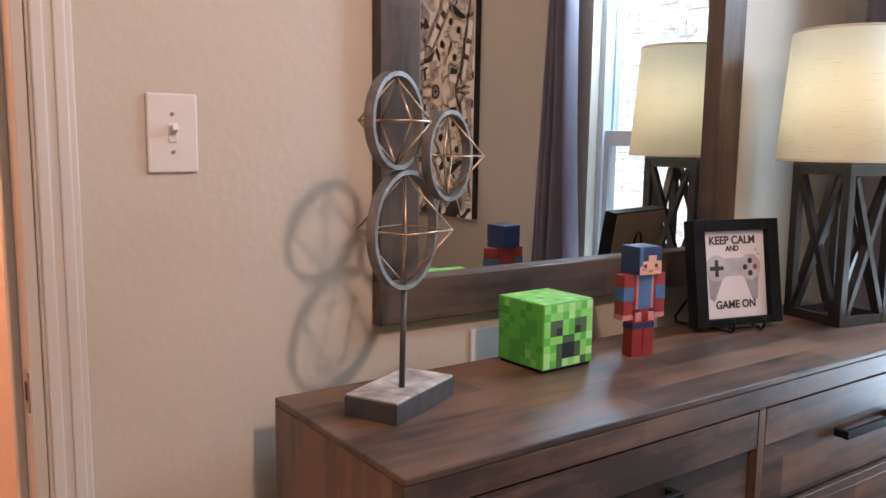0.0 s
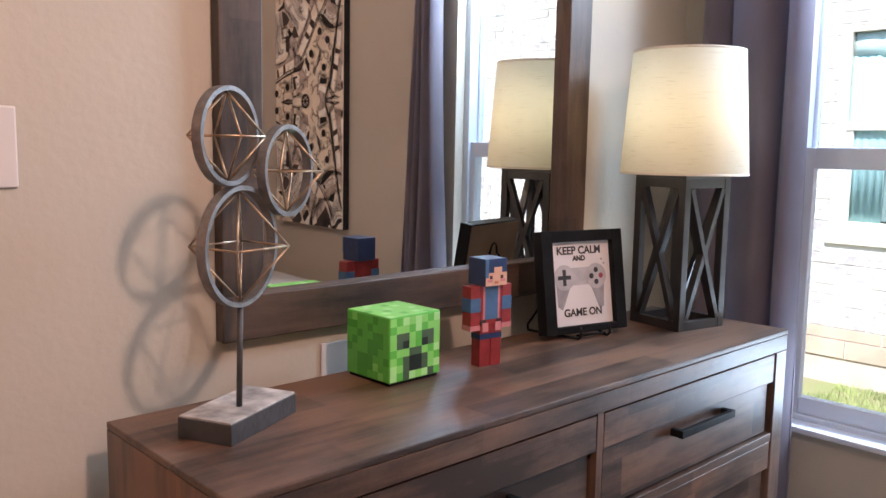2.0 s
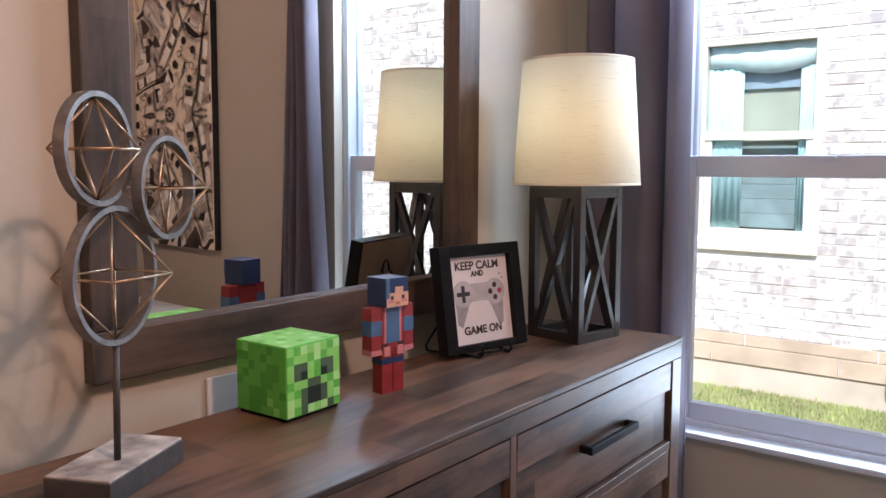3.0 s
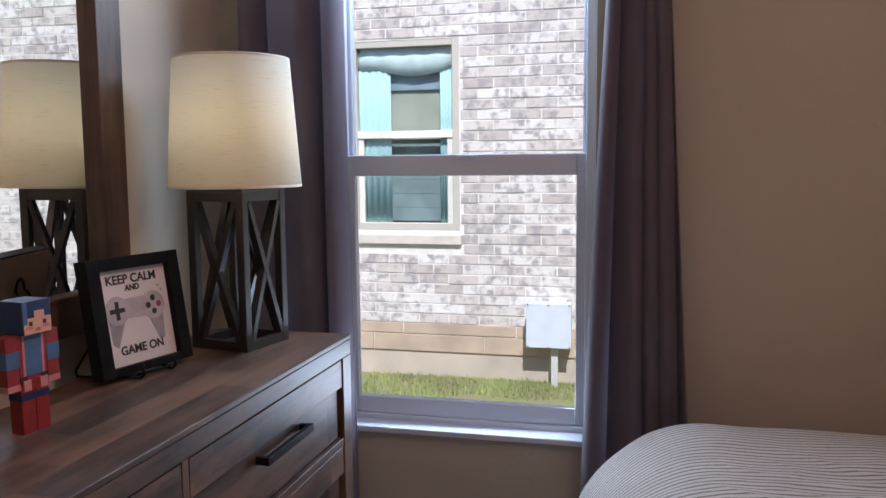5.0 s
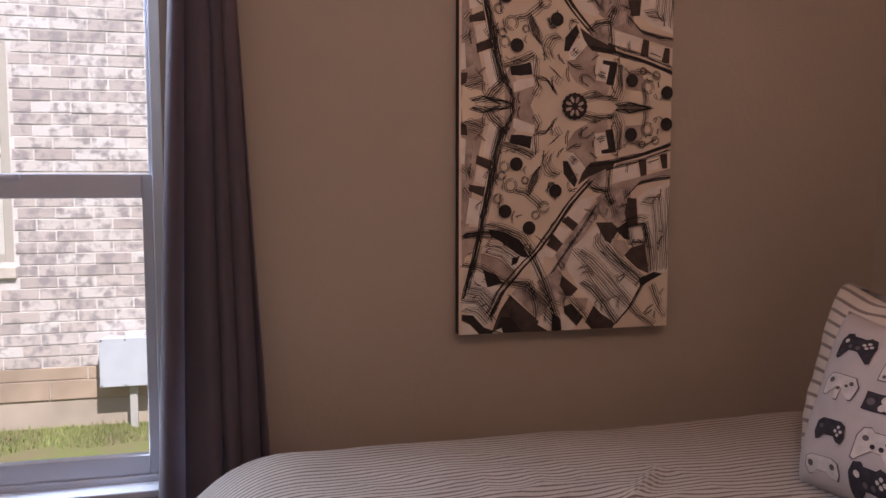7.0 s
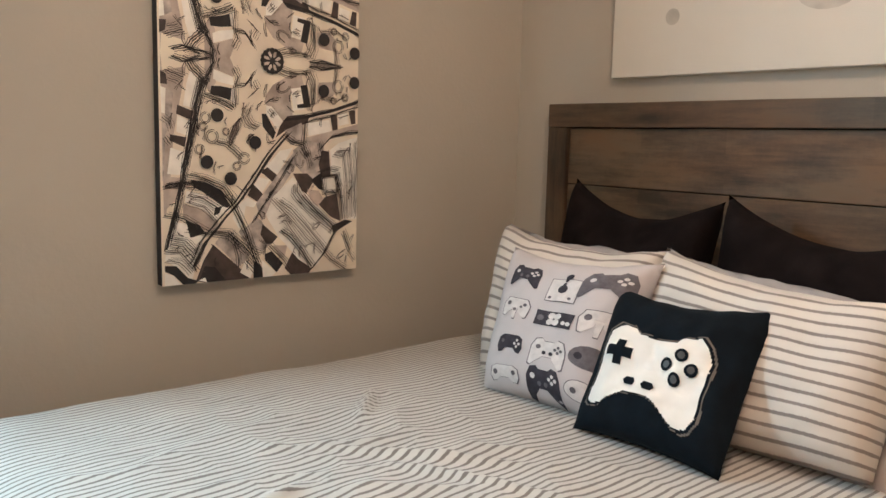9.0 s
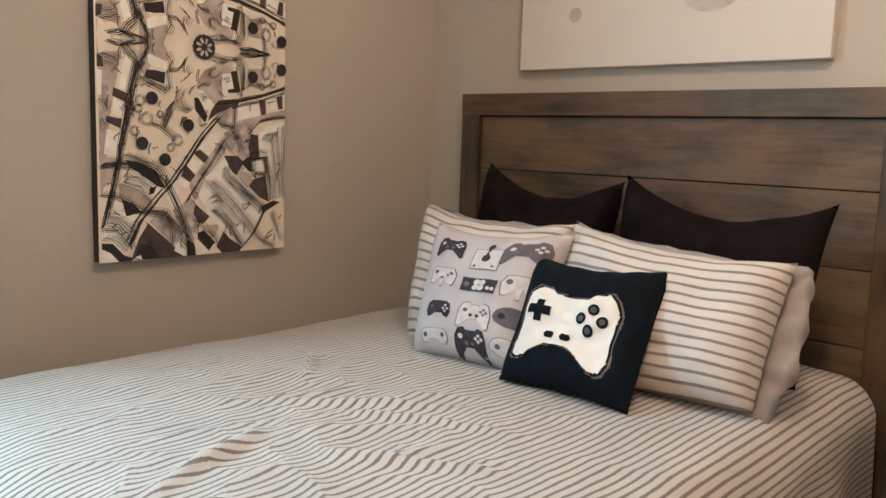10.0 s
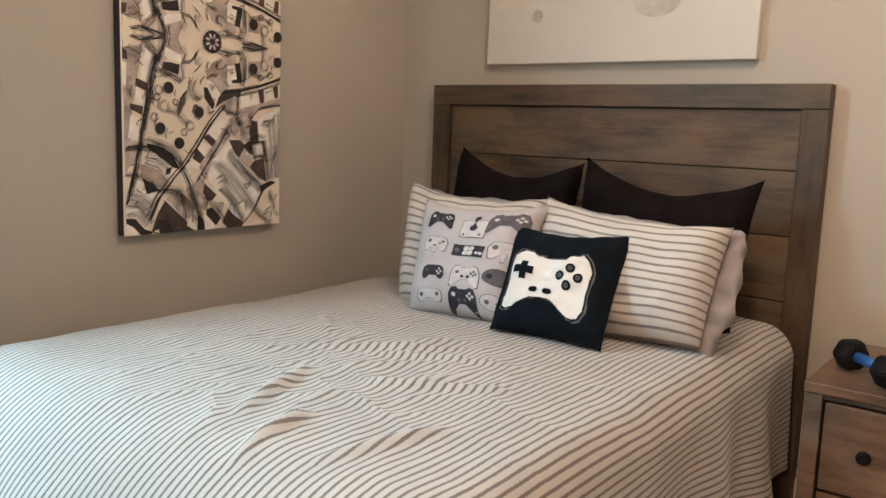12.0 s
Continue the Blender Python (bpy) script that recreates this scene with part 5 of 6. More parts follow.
def cushion(name, bl, br, tr, tl, thick, material, pinch=0.05, seed=1, sag=0.0, face=None, n=34, soft=0.58, crumple=1.0):
    """A stuffed pillow stretched between four corners, seen from its front; returns the mesh and a way to lie on its front."""
    bl, br, tr, tl = (Vector(p) for p in (bl, br, tr, tl))
    nrm = (br - bl).cross(tl - bl).normalized()
    w, h = (br - bl).length, (tl - bl).length

    def spot(u, v, side):
        a, b = 2 * u - 1, 2 * v - 1
        k = pinch
        uu = 0.5 + 0.5 * a * (1 - k * (1 - b * b))
        vv = 0.5 + 0.5 * b * (1 - k * (1 - a * a))
        p = bl.lerp(br, uu).lerp(tl.lerp(tr, uu), vv)
        t = thick / 2 * (max(0.0, (1 - a ** 4)) * max(0.0, (1 - b ** 4))) ** soft
        p = p + nrm * side * t
        q = Vector((u * 3.1 + seed * 7.7, v * 3.1, seed * 1.3))
        p += nrm * side * crumple * (0.010 * noise.noise(q * 1.3) + 0.005 * noise.noise(q * 3) + 0.004 * (crumple - 1) * abs(noise.noise(Vector((u * 4 + v * 9, v * 4 - u * 7, seed))))) * (1 - a ** 4) * (1 - b ** 4)
        p.z -= sag * (1 - a * a) * max(0.0, v - 0.25) / 0.75
        p.z += 0.006 * noise.noise(Vector((u * 6, seed, 2.0))) * v
        return p

    bm = bmesh.new()
    uvl = bm.loops.layers.uv.new("UVMap")
    front = [[bm.verts.new(spot(i / n, j / n, 1)) for i in range(n + 1)] for j in range(n + 1)]
    back = [[front[j][i] if i in (0, n) or j in (0, n) else bm.verts.new(spot(i / n, j / n, -1)) for i in range(n + 1)] for j in range(n + 1)]
    for g, flip in ((front, False), (back, True)):
        for j in range(n):
            for i in range(n):
                c = [(j, i), (j, i + 1), (j + 1, i + 1), (j + 1, i)]
                f = bm.faces.new([g[a][b] for a, b in (c[::-1] if flip else c)])
                for lp, (a, b) in zip(f.loops, c[::-1] if flip else c):
                    lp[uvl].uv = (b / n * w, a / n * h + 0.004 * noise.noise(Vector((b / n * 5, a / n * 3, seed))))
    ob = part(name, bm, material, smooth=True)
    return ob, spot, nrm


# dark pillows standing at the headboard
for k, c in enumerate((((-0.50, -2.80, 0.60), (-0.965, -2.80, 0.60), (-0.985, -2.945, 1.085), (-0.462, -2.965, 1.118)),
                       ((-1.03, -2.78, 0.60), (-1.565, -2.78, 0.60), (-1.585, -2.91, 1.066), (-0.995, -2.94, 1.105)))):
    ob, _, _ = cushion("pillow", *c, 0.20, DARKCLOTH, 0.06, 3 + k, sag=0.070, soft=0.46, crumple=2.3)
    tagged(ob, "dark brown cloth pillow propped against the headboard", "pillow", "dark pillows")

# striped shams with grey backs
for k, c in enumerate((((-0.592, -2.47, 0.600), (-1.02, -2.50, 0.605), (-1.01, -2.67, 0.975), (-0.495, -2.64, 0.995)),
                       ((-1.055, -2.47, 0.600), (-1.585, -2.48, 0.648), (-1.598, -2.63, 0.950), (-1.02, -2.65, 0.988)))):
    ob, spot, nrm = cushion("sham_pillow", *c, 0.20, SHAM, 0.035, 11 + k, sag=0.03, n=44, soft=0.5, crumple=1.9)
    tagged(ob, "white sham pillow with grey-brown stripes and grey flange", "pillow", "striped pillows")
    e = -1 if k else 1
    bm = bmesh.new()
    rows = []
    # a loose grey flange round the back edge
    for i in range(81):
        t = i / 80 * 4
        s, q = int(t) % 4, t % 1
        uu, vv = ((q, 0), (1, q), (1 - q, 1), (0, 1 - q))[s]
        p = spot(uu, vv, 0)
        mid = spot(0.5, 0.5, 0)
        d = (p - mid).normalized()
        lift = 0.5 + 0.5 * noise.noise(Vector((uu * 4, vv * 4, 5.0 + k)))
        ruff = 0.026 * math.sin(i * 1.3 + 2 * lift) * lift
        reach = (0.010 + 0.026 * lift) * (0.45 + 0.55 * math.sin(math.pi * q)) * (1.5 if (s == 1 and k) or (s == 3 and not k) else 1.0)
        rows.append((bm.verts.new(p - d * 0.03 - nrm * 0.028), bm.verts.new(p + d * reach - nrm * (0.030 + ruff)), bm.verts.new(p + d * reach * 1.5 - nrm * (0.042 - ruff) - Vector((0, 0, 0.012 * lift)))))
    for a, b in zip(rows, rows[1:]):
        bm.faces.new((a[0], b[0], b[1], a[1]))
        bm.faces.new((a[1], b[1], b[2], a[2]))
    fl = part("flange", bm, GREYCLOTH, ob, "soft grey cloth flange", smooth=True)
    fl.modifiers.new("thick", "SOLIDIFY").thickness = 0.004


def patch(bm, spot, nrm, pts, mi, lift):
    """A printed patch that follows the cushion: the outline is filled with a fan of small faces."""
    c = (sum(p[0] for p in pts) / len(pts), sum(p[1] for p in pts) / len(pts))
    rings = []
    for g in (1.0, 0.66, 0.33):
        rings.append([bm.verts.new(spot(c[0] + (u - c[0]) * g, c[1] + (v - c[1]) * g, 1) + nrm * lift) for u, v in pts])
    k = len(pts)
    for a, b in zip(rings, rings[1:]):
        for i in range(k):
            bm.faces.new((a[i], a[(i + 1) % k], b[(i + 1) % k], b[i])).material_index = mi
    bm.faces.new(rings[-1]).material_index = mi


def dense(pts, step=0.03):
    out = []
    for (xa, ya), (xb, yb) in zip(pts, pts[1:] + pts[:1]):
        m_ = max(1, int(math.hypot(xb - xa, yb - ya) / step))
        out += [(xa + (xb - xa) * i / m_, ya + (yb - ya) * i / m_) for i in range(m_)]
    return out


P_DARK = mat("pad_print_dark", (0.038, 0.034, 0.046), 0.9, 0.3, 60)
P_LIGHT = mat("pad_print_light", (0.66, 0.63, 0.62), 0.9, 0.1, 60)
P_MID = mat("pad_print_mid", (0.13, 0.118, 0.132), 0.9, 0.2, 60)
P_WHITE = mat("pad_print_white", (0.80, 0.77, 0.72), 0.9, 0.04, 20)
P_LINE = mat("pad_outline", (0.14, 0.12, 0.105), 0.9, 0.2, 40)

PAD = [(-0.50, -0.40), (-0.42, -0.44), (-0.26, -0.16), (0.26, -0.16), (0.42, -0.44), (0.50, -0.40), (0.47, 0.10), (0.38, 0.32), (0.22, 0.36), (0.14, 0.28), (-0.14, 0.28), (-0.22, 0.36), (-0.38, 0.32), (-0.47, 0.10)]
OVAL = [(0.5 * math.cos(2 * math.pi * k / 18), 0.30 * math.sin(2 * math.pi * k / 18) * (1.25 if k < 9 else 0.9)) for k in range(18)]
BEAN = [(-0.5, -0.1), (-0.46, 0.14), (-0.3, 0.22), (0.3, 0.22), (0.46, 0.14), (0.5, -0.1), (0.42, -0.24), (0.28, -0.22), (0.16, -0.12), (-0.16, -0.12), (-0.28, -0.22), (-0.42, -0.24)]
BRICK = [(-0.5, -0.22), (0.5, -0.22), (0.5, 0.22), (-0.5, 0.22)]
TRI = [(-0.5, 0.1), (-0.36, 0.34), (0.36, 0.34), (0.5, 0.1), (0.42, -0.34), (0.32, -0.36), (0.24, 0.0), (0.08, -0.04), (0.05, -0.44), (-0.05, -0.44), (-0.08, -0.04), (-0.24, 0.0), (-0.32, -0.36), (-0.42, -0.34)]

gp, gspot, gn = cushion("throw_pillow", (-0.735, -2.345, 0.620), (-1.085, -2.36, 0.637), (-1.080, -2.56, 0.965), (-0.650, -2.52, 0.955), 0.17, LILAC, 0.06, 21, sag=0.018)
tagged(gp, "pale grey throw pillow printed with rows of game controllers", "pillow", "throw pillows")


def motif(cu, cv, w, outline, fill, marks, tilt=0.0):
    bm = bmesh.new()
    w, cv = w * 0.92, cv + 0.06 * max(0.0, cv - 0.25)
    hgt = w * 0.84
    c, s = math.cos(radians(tilt)), math.sin(radians(tilt))

    def at(p, g=1.0):
        x, y = p[0] * g, p[1] * g
        return (cu + w * (c * x - s * y), cv + hgt * (s * x + c * y))

    if fill == 1:
        patch(bm, gspot, gn, dense([at(p, 1.07) for p in outline]), 2, 0.0012)
    patch(bm, gspot, gn, dense([at(p) for p in outline]), fill, 0.002)
    for x, y, r, mi in marks:
        patch(bm, gspot, gn, [at((x + r * math.cos(2 * math.pi * k / 8), y + r * math.sin(2 * math.pi * k / 8))) for k in range(8)], mi, 0.003)
    part("controller_print", bm, [P_DARK, P_LIGHT, P_MID], gp)


DOTS = [(-0.28, 0.10, 0.07, 1), (0.28, 0.17, 0.045, 1), (0.36, 0.09, 0.045, 1), (0.2, 0.09, 0.045, 1), (0.28, 0.02, 0.045, 1), (-0.1, -0.05, 0.06, 2), (0.1, -0.05, 0.06, 2)]
DOTD = [(x, y, r, 2 if mi == 1 else 0) for x, y, r, mi in DOTS]
motif(0.274, 0.762, 0.27, PAD, 0, DOTS)
motif(0.590, 0.700, 0.23, [(-0.5, -0.5), (0.5, -0.5), (0.5, 0.42), (-0.5, 0.42)], 1, [(0, 0.0, 0.18, 0), (0.02, 0.2, 0.07, 0), (0.04, 0.36, 0.07, 0), (0.06, 0.54, 0.14, 0), (-0.35, -0.38, 0.06, 2), (0.32, -0.36, 0.06, 2)])
motif(0.838, 0.765, 0.32, PAD, 2, DOTS)
motif(0.286, 0.530, 0.24, TRI, 1, [(-0.28, 0.12, 0.09, 2), (0.3, 0.14, 0.07, 2), (0.18, 0.04, 0.05, 2), (0.0, -0.1, 0.06, 2)])
motif(0.599, 0.495, 0.31, BRICK, 0, [(-0.36, 0, 0.09, 2), (-0.08, 0.09, 0.10, 1), (-0.08, -0.09, 0.10, 1), (0.08, 0.09, 0.10, 1), (0.08, -0.09, 0.10, 1), (0.30, -0.08, 0.06, 1), (0.42, -0.08, 0.06, 1)])
motif(0.890, 0.520, 0.27, TRI, 1, [(-0.28, 0.12, 0.10, 2), (0.3, 0.14, 0.08, 2)])
motif(0.305, 0.295, 0.25, [(x, y * 1.35) for x, y in BEAN], 0, [(-0.28, 0.06, 0.07, 2), (0.3, 0.12, 0.05, 1), (0.38, 0.0, 0.05, 1), (0.22, 0.0, 0.05, 1), (0.3, -0.1, 0.05, 1)])
motif(0.620, 0.288, 0.29, PAD, 1, DOTD)
motif(0.900, 0.300, 0.28, OVAL, 2, [(-0.25, 0.05, 0.10, 0), (0.28, 0.05, 0.08, 1)])
motif(0.293, 0.110, 0.27, [(x, y * 0.95) for x, y in BEAN], 1, [(-0.32, 0.0, 0.08, 2), (0.34, 0.03, 0.07, 2)])
motif(0.620, 0.105, 0.31, PAD, 0, DOTS)
motif(0.890, 0.110, 0.22, OVAL, 1, [(-0.2, 0.02, 0.10, 2), (0.2, 0.05, 0.07, 2)])

bp, bspot, bn = cushion("throw_pillow", (-1.071, -2.285, 0.642), (-1.405, -2.290, 0.642), (-1.374, -2.525, 0.916), (-1.013, -2.495, 0.913), 0.125, NAVYCLOTH, 0.07, 31, sag=0.020, crumple=1.5)
tagged(bp, "black throw pillow with a large white controller applique", "pillow", "throw pillows")
G = [(0.121, 0.154), (0.135, 0.283), (0.123, 0.544), (0.138, 0.601), (0.204, 0.659), (0.299, 0.663), (0.353, 0.615), (0.544, 0.608), (0.615, 0.608), (0.651, 0.643), (0.758, 0.655), (0.807, 0.605), (0.836, 0.545),
     (0.846, 0.482), (0.840, 0.388), (0.846, 0.209), (0.811, 0.140), (0.769, 0.121), (0.712, 0.132), (0.583, 0.223), (0.520, 0.246), (0.363, 0.239), (0.277, 0.186), (0.225, 0.142), (0.157, 0.132)]
raised = lambda u, v: (u, v + 0.068 * max(0.0, v - 0.25))  # noqa: E731
G = [raised(*q) for q in G]
cg = (0.48, 0.40)
bm = bmesh.new()
grow = lambda g: dense([(cg[0] + (u - cg[0]) * g, cg[1] + (v - cg[1]) * g) for u, v in G])  # noqa: E731


def sheet(bm, outline, mi, lift, n=60):
    """Cloth cut to an outline and laid on the cushion in small squares."""
    def inside(x, y):
        c, k = False, len(outline)
        for i in range(k):
            (xa, ya), (xb, yb) = outline[i], outline[(i + 1) % k]
            if (ya > y) != (yb > y) and x < (xb - xa) * (y - ya) / (yb - ya) + xa:
                c = not c
        return c
    made = {}

    def vert(i, j):
        if (i, j) not in made:
            made[i, j] = bm.verts.new(bspot(i / n, j / n, 1) + bn * lift)
        return made[i, j]
    for j in range(n):
        for i in range(n):
            if inside((i + 0.5) / n, (j + 0.5) / n):
                bm.faces.new((vert(i, j), vert(i + 1, j), vert(i + 1, j + 1), vert(i, j + 1))).material_index = mi


sheet(bm, grow(1.075), 1, 0.0012, 120)
sheet(bm, grow(1.045), 2, 0.0017, 120)
sheet(bm, grow(1.0), 0, 0.0026, 120)
part("controller_applique", bm, [P_WHITE, P_LINE, NAVYCLOTH], bp, "white felt controller shape", smooth=True)
bm = bmesh.new()
for pts in ([(0.156, 0.438), (0.340, 0.446), (0.340, 0.514), (0.156, 0.504)], [(0.222, 0.392), (0.286, 0.392), (0.282, 0.555), (0.220, 0.555)]):
    patch(bm, bspot, bn, dense([raised(*q) for q in pts]), 0, 0.0045)
part("cross_patch", bm, NAVYCLOTH, bp)
for cu, cv in [raised(*q) for q in ((0.592, 0.463), (0.674, 0.533), (0.753, 0.460), (0.667, 0.383))]:
    bm = bmesh.new()
    patch(bm, bspot, bn, [(cu + 0.040 * math.cos(k * math.pi / 6), cv + 0.043 * math.sin(k * math.pi / 6)) for k in range(12)], 0, 0.0045)
    patch(bm, bspot, bn, [(cu + 0.022 * math.cos(k * math.pi / 6), cv + 0.024 * math.sin(k * math.pi / 6)) for k in range(12)], 1, 0.0052)
    part("button_patch", bm, [NAVYCLOTH, SLATE], bp)
for cu, cv in ((0.386, 0.313), (0.519, 0.307)):
    bm = bmesh.new()
    patch(bm, bspot, bn, dense([(cu - 0.042, cv), (cu - 0.026, cv - 0.026), (cu + 0.026, cv - 0.026), (cu + 0.042, cv), (cu + 0.026, cv + 0.026), (cu - 0.026, cv + 0.026)]), 0, 0.0045)
    part("button_patch", bm, NAVYCLOTH, bp)

# ---------- nightstand and dumbbell ----------
NX0, NX1, NY0, NY1, NZ = -2.36, -1.815, -3.14, -2.60, 0.588
ns = thing("nightstand", "brown weathered wood nightstand with two drawers", "nightstand")
part("top", cube(NX0, NX1, NY0, NY1, NZ - 0.028, NZ, 0.004), NIGHT, ns)
part("side_panel", cube(NX1 - 0.045, NX1 - 0.005, NY0 + 0.01, NY1 - 0.006, 0.0, NZ - 0.0285, 0.003), NIGHT, ns)
part("side_panel", cube(NX0 + 0.005, NX0 + 0.045, NY0 + 0.01, NY1 - 0.006, 0.0, NZ - 0.0285, 0.003), NIGHT, ns)
part("carcass", cube(NX0 + 0.046, NX1 - 0.046, NY0 + 0.02, NY1 - 0.03, 0.05, NZ - 0.037), BLACK, ns)
part("top_rail", cube(NX0 + 0.046, NX1 - 0.046, NY1 - 0.03, NY1 - 0.008, 0.548, NZ - 0.0285, 0.002), NIGHT, ns)
for za, zb in ((0.315, 0.541), (0.08, 0.307)):
    d = part("drawer", cube(NX0 + 0.052, NX1 - 0.052, NY1 - 0.028, NY1 - 0.010, za, zb, 0.003), NIGHT, ns)
    k = lathe(bmesh.new(), [(0.008, 0), (0.008, 0.012), (0.017, 0.016), (0.017, 0.024), (0.010, 0.027)], 20)
    bmesh.ops.transform(k, matrix=pose((NX0 + NX1) / 2 + 0.12, NY1 - 0.010, (za + zb) / 2, -90), verts=k.verts[:])
    part("knob", k, BLACK, d, "black round knob")
db = thing("dumbbell", "black and blue dumbbell resting on the nightstand", "dumbbell", pose(-1.936, -2.725, NZ + 0.045, 0, 0, -46))
for s in (-1, 1):
    h = lathe(bmesh.new(), [(0.030, -0.03), (0.043, -0.020), (0.045, 0.0), (0.043, 0.020), (0.030, 0.03)], 6, smooth=False)
    bmesh.ops.transform(h, matrix=pose(s * 0.078, 0, 0, 0, 90, 0) @ pose(0, 0, 0, 0, 0, 30), verts=h.verts[:])
    bmesh.ops.bevel(h, geom=h.edges[:], offset=0.004, segments=2, affect="EDGES")
    part("head", h, BLACK, db, "black rubber hex head")
part("grip", beam(bmesh.new(), (-0.05, 0, 0), (0.05, 0, 0), 0.028, 0.028, round_=True, seg=16), mat("blue_rubber", (0.03, 0.11, 0.34), 0.5, 0.1, 40), db, "blue grip")

# ---------- outside ----------
GZ = -0.29
EX = 3.3
GRASS = mat("lawn_soil", (0.20, 0.23, 0.075), 0.95, 0.4, 5, 0.5, 60, hue2=(0.24, 0.19, 0.11))
setting("ground", cube(-60, 60, -60, 60, GZ - 0.3, GZ), GRASS, "short green lawn with bare patches between houses", "ground")
setting("exterior_cladding", cube(W_T, W_T + 0.09, -6, 0 + W_T + 4, GZ, WIN[2] - 0.02), mat("outer_brick", (0.5, 0.42, 0.36), 0.9, 0.2, 8), "brick lower wall face below the window", "wall")
bm = bmesh.new()
for k in range(26000):
    x, y = EX - 0.02 - abs(rng.gauss(0, 0.75)), rng.uniform(-3.2, 1.8)
    if noise.noise(Vector((x * 1.7, y * 1.7, 0))) < -0.24 or x < W_T + 0.3:
        continue
    h, a, l_ = rng.uniform(0.012, 0.045), rng.uniform(0, 6.3), rng.uniform(-0.02, 0.02)
    w = 0.003
    v = [bm.verts.new(p) for p in ((x - w * math.cos(a), y - w * math.sin(a), GZ), (x + w * math.cos(a), y + w * math.sin(a), GZ), (x + l_, y + l_ * 0.5, GZ + h))]
    bm.faces.new(v)
tagged(part("grass", bm, mat("grass_blades", (0.25, 0.29, 0.10), 0.8, 0.4, 3)), "short uneven green grass along the wall foot", "grass", kind="stuff")

house = thing("neighbour_house", "neighbouring house with pale mottled brick and vinyl window", "house")
WY0, WY1, WZ0, WZ1 = 0.043, 0.830, 0.745, 2.052
MORTAR = mat("pale_mortar", (0.74, 0.70, 0.65), 0.95, 0.1, 12, 0.4, 120)


def brick_material():
    m = mat("whitewashed_brick", (0.70, 0.66, 0.61), 0.9, 0.1, 9, 0.5, 70, random_piece=0.0)
    n, l = m.node_tree.nodes, m.node_tree.links
    b = n["Principled BSDF"]
    geo = n.new("ShaderNodeNewGeometry")
    obj = n.new("ShaderNodeObjectInfo")
    ad = n.new("ShaderNodeMath")
    ad.operation = "ADD"
    l.new(geo.outputs["Random Per Island"], ad.inputs[0])
    l.new(obj.outputs["Random"], ad.inputs[1])
    fr = n.new("ShaderNodeMath")
    fr.operation = "FRACT"
    l.new(ad.outputs[0], fr.inputs[0])
    tone = n.new("ShaderNodeValToRGB")
    tone.color_ramp.interpolation = "LINEAR"
    e = tone.color_ramp.elements
    e[0].position, e[0].color = 0.0, (0.74, 0.70, 0.66, 1)
    e[1].position, e[1].color = 1.0, (0.50, 0.43, 0.39, 1)
    for p, c in ((0.45, (0.68, 0.63, 0.58, 1)), (0.72, (0.61, 0.54, 0.49, 1)), (0.88, (0.55, 0.49, 0.45, 1))):
        q = e.new(p)
        q.color = c
    l.new(fr.outputs[0], tone.inputs[0])
    pos = n.new("ShaderNodeNewGeometry")
    ns_ = n.new("ShaderNodeTexNoise")
    ns_.inputs["Scale"].default_value, ns_.inputs["Detail"].default_value = 19, 7
    l.new(pos.outputs["Position"], ns_.inputs["Vector"])
    rp = n.new("ShaderNodeValToRGB")
    rp.color_ramp.elements[0].position, rp.color_ramp.elements[1].position = 0.36, 0.54
    l.new(ns_.outputs["Fac"], rp.inputs[0])
    mx = n.new("ShaderNodeMix")
    mx.data_type = "RGBA"
    l.new(rp.outputs[0], mx.inputs["Factor"])
    mx.inputs["A"].default_value = (0.36, 0.325, 0.315, 1)
    l.new(tone.outputs[0], mx.inputs["B"])
    l.new(mx.outputs["Result"], b.inputs["Base Color"])
    return m


BRICKM = brick_material()
bm = bmesh.new()
box(bm, EX - 0.007, EX + 0.25, -6, WY0, -0.1, 3.1)
box(bm, EX - 0.007, EX + 0.25, WY1, 5, -0.1, 3.1)
box(bm, EX - 0.007, EX + 0.25, WY0, WY1, -0.1, WZ0)
box(bm, EX - 0.007, EX + 0.25, WY0, WY1, WZ1, 3.1)
wall = part("wall", bm, MORTAR, house, "pale mottled brick wall")
part("foundation", cube(EX - 0.01, EX + 0.25, -6, 5, GZ - 0.2, -0.1, 0.004), mat("concrete", (0.50, 0.42, 0.335), 0.9, 0.12, 5, 0.4, 60), house, "tan concrete foundation")
bm = bmesh.new()
yy = -6.0
while yy < 5:
    box(bm, EX - 0.022, EX + 0.02, yy + 0.22, yy + 1.02, -0.112, 0.006, 0.003)
    box(bm, EX - 0.016, EX + 0.02, yy, yy + 0.80, 0.012, 0.086, 0.003)
    yy += 0.808
part("ledge_course", bm, mat("tan_ledge", (0.47, 0.36, 0.265), 0.9, 0.15, 6, 0.4, 60), house, "tan ledge course at wall foot")
hw = part("window", box(box(box(cube(EX - 0.005, EX + 0.06, WY0, WY0 + 0.05, WZ0, WZ1, 0.004), EX - 0.005, EX + 0.06, WY1 - 0.05, WY1, WZ0, WZ1, 0.004), EX - 0.004, EX + 0.06, WY0 + 0.05, WY1 - 0.05, WZ1 - 0.045, WZ1, 0.004), EX - 0.004, EX + 0.06, WY0 + 0.05, WY1 - 0.05, WZ0, WZ0 + 0.05, 0.004), mat("tan_vinyl", (0.52, 0.48, 0.41), 0.5, 0.05, 8), house, "almond vinyl window frame")
part("meeting_rail", cube(EX + 0.002, EX + 0.05, WY0 + 0.05, WY1 - 0.05, 1.385, 1.435, 0.003), mat("pale_vinyl", (0.80, 0.78, 0.72), 0.5), hw)
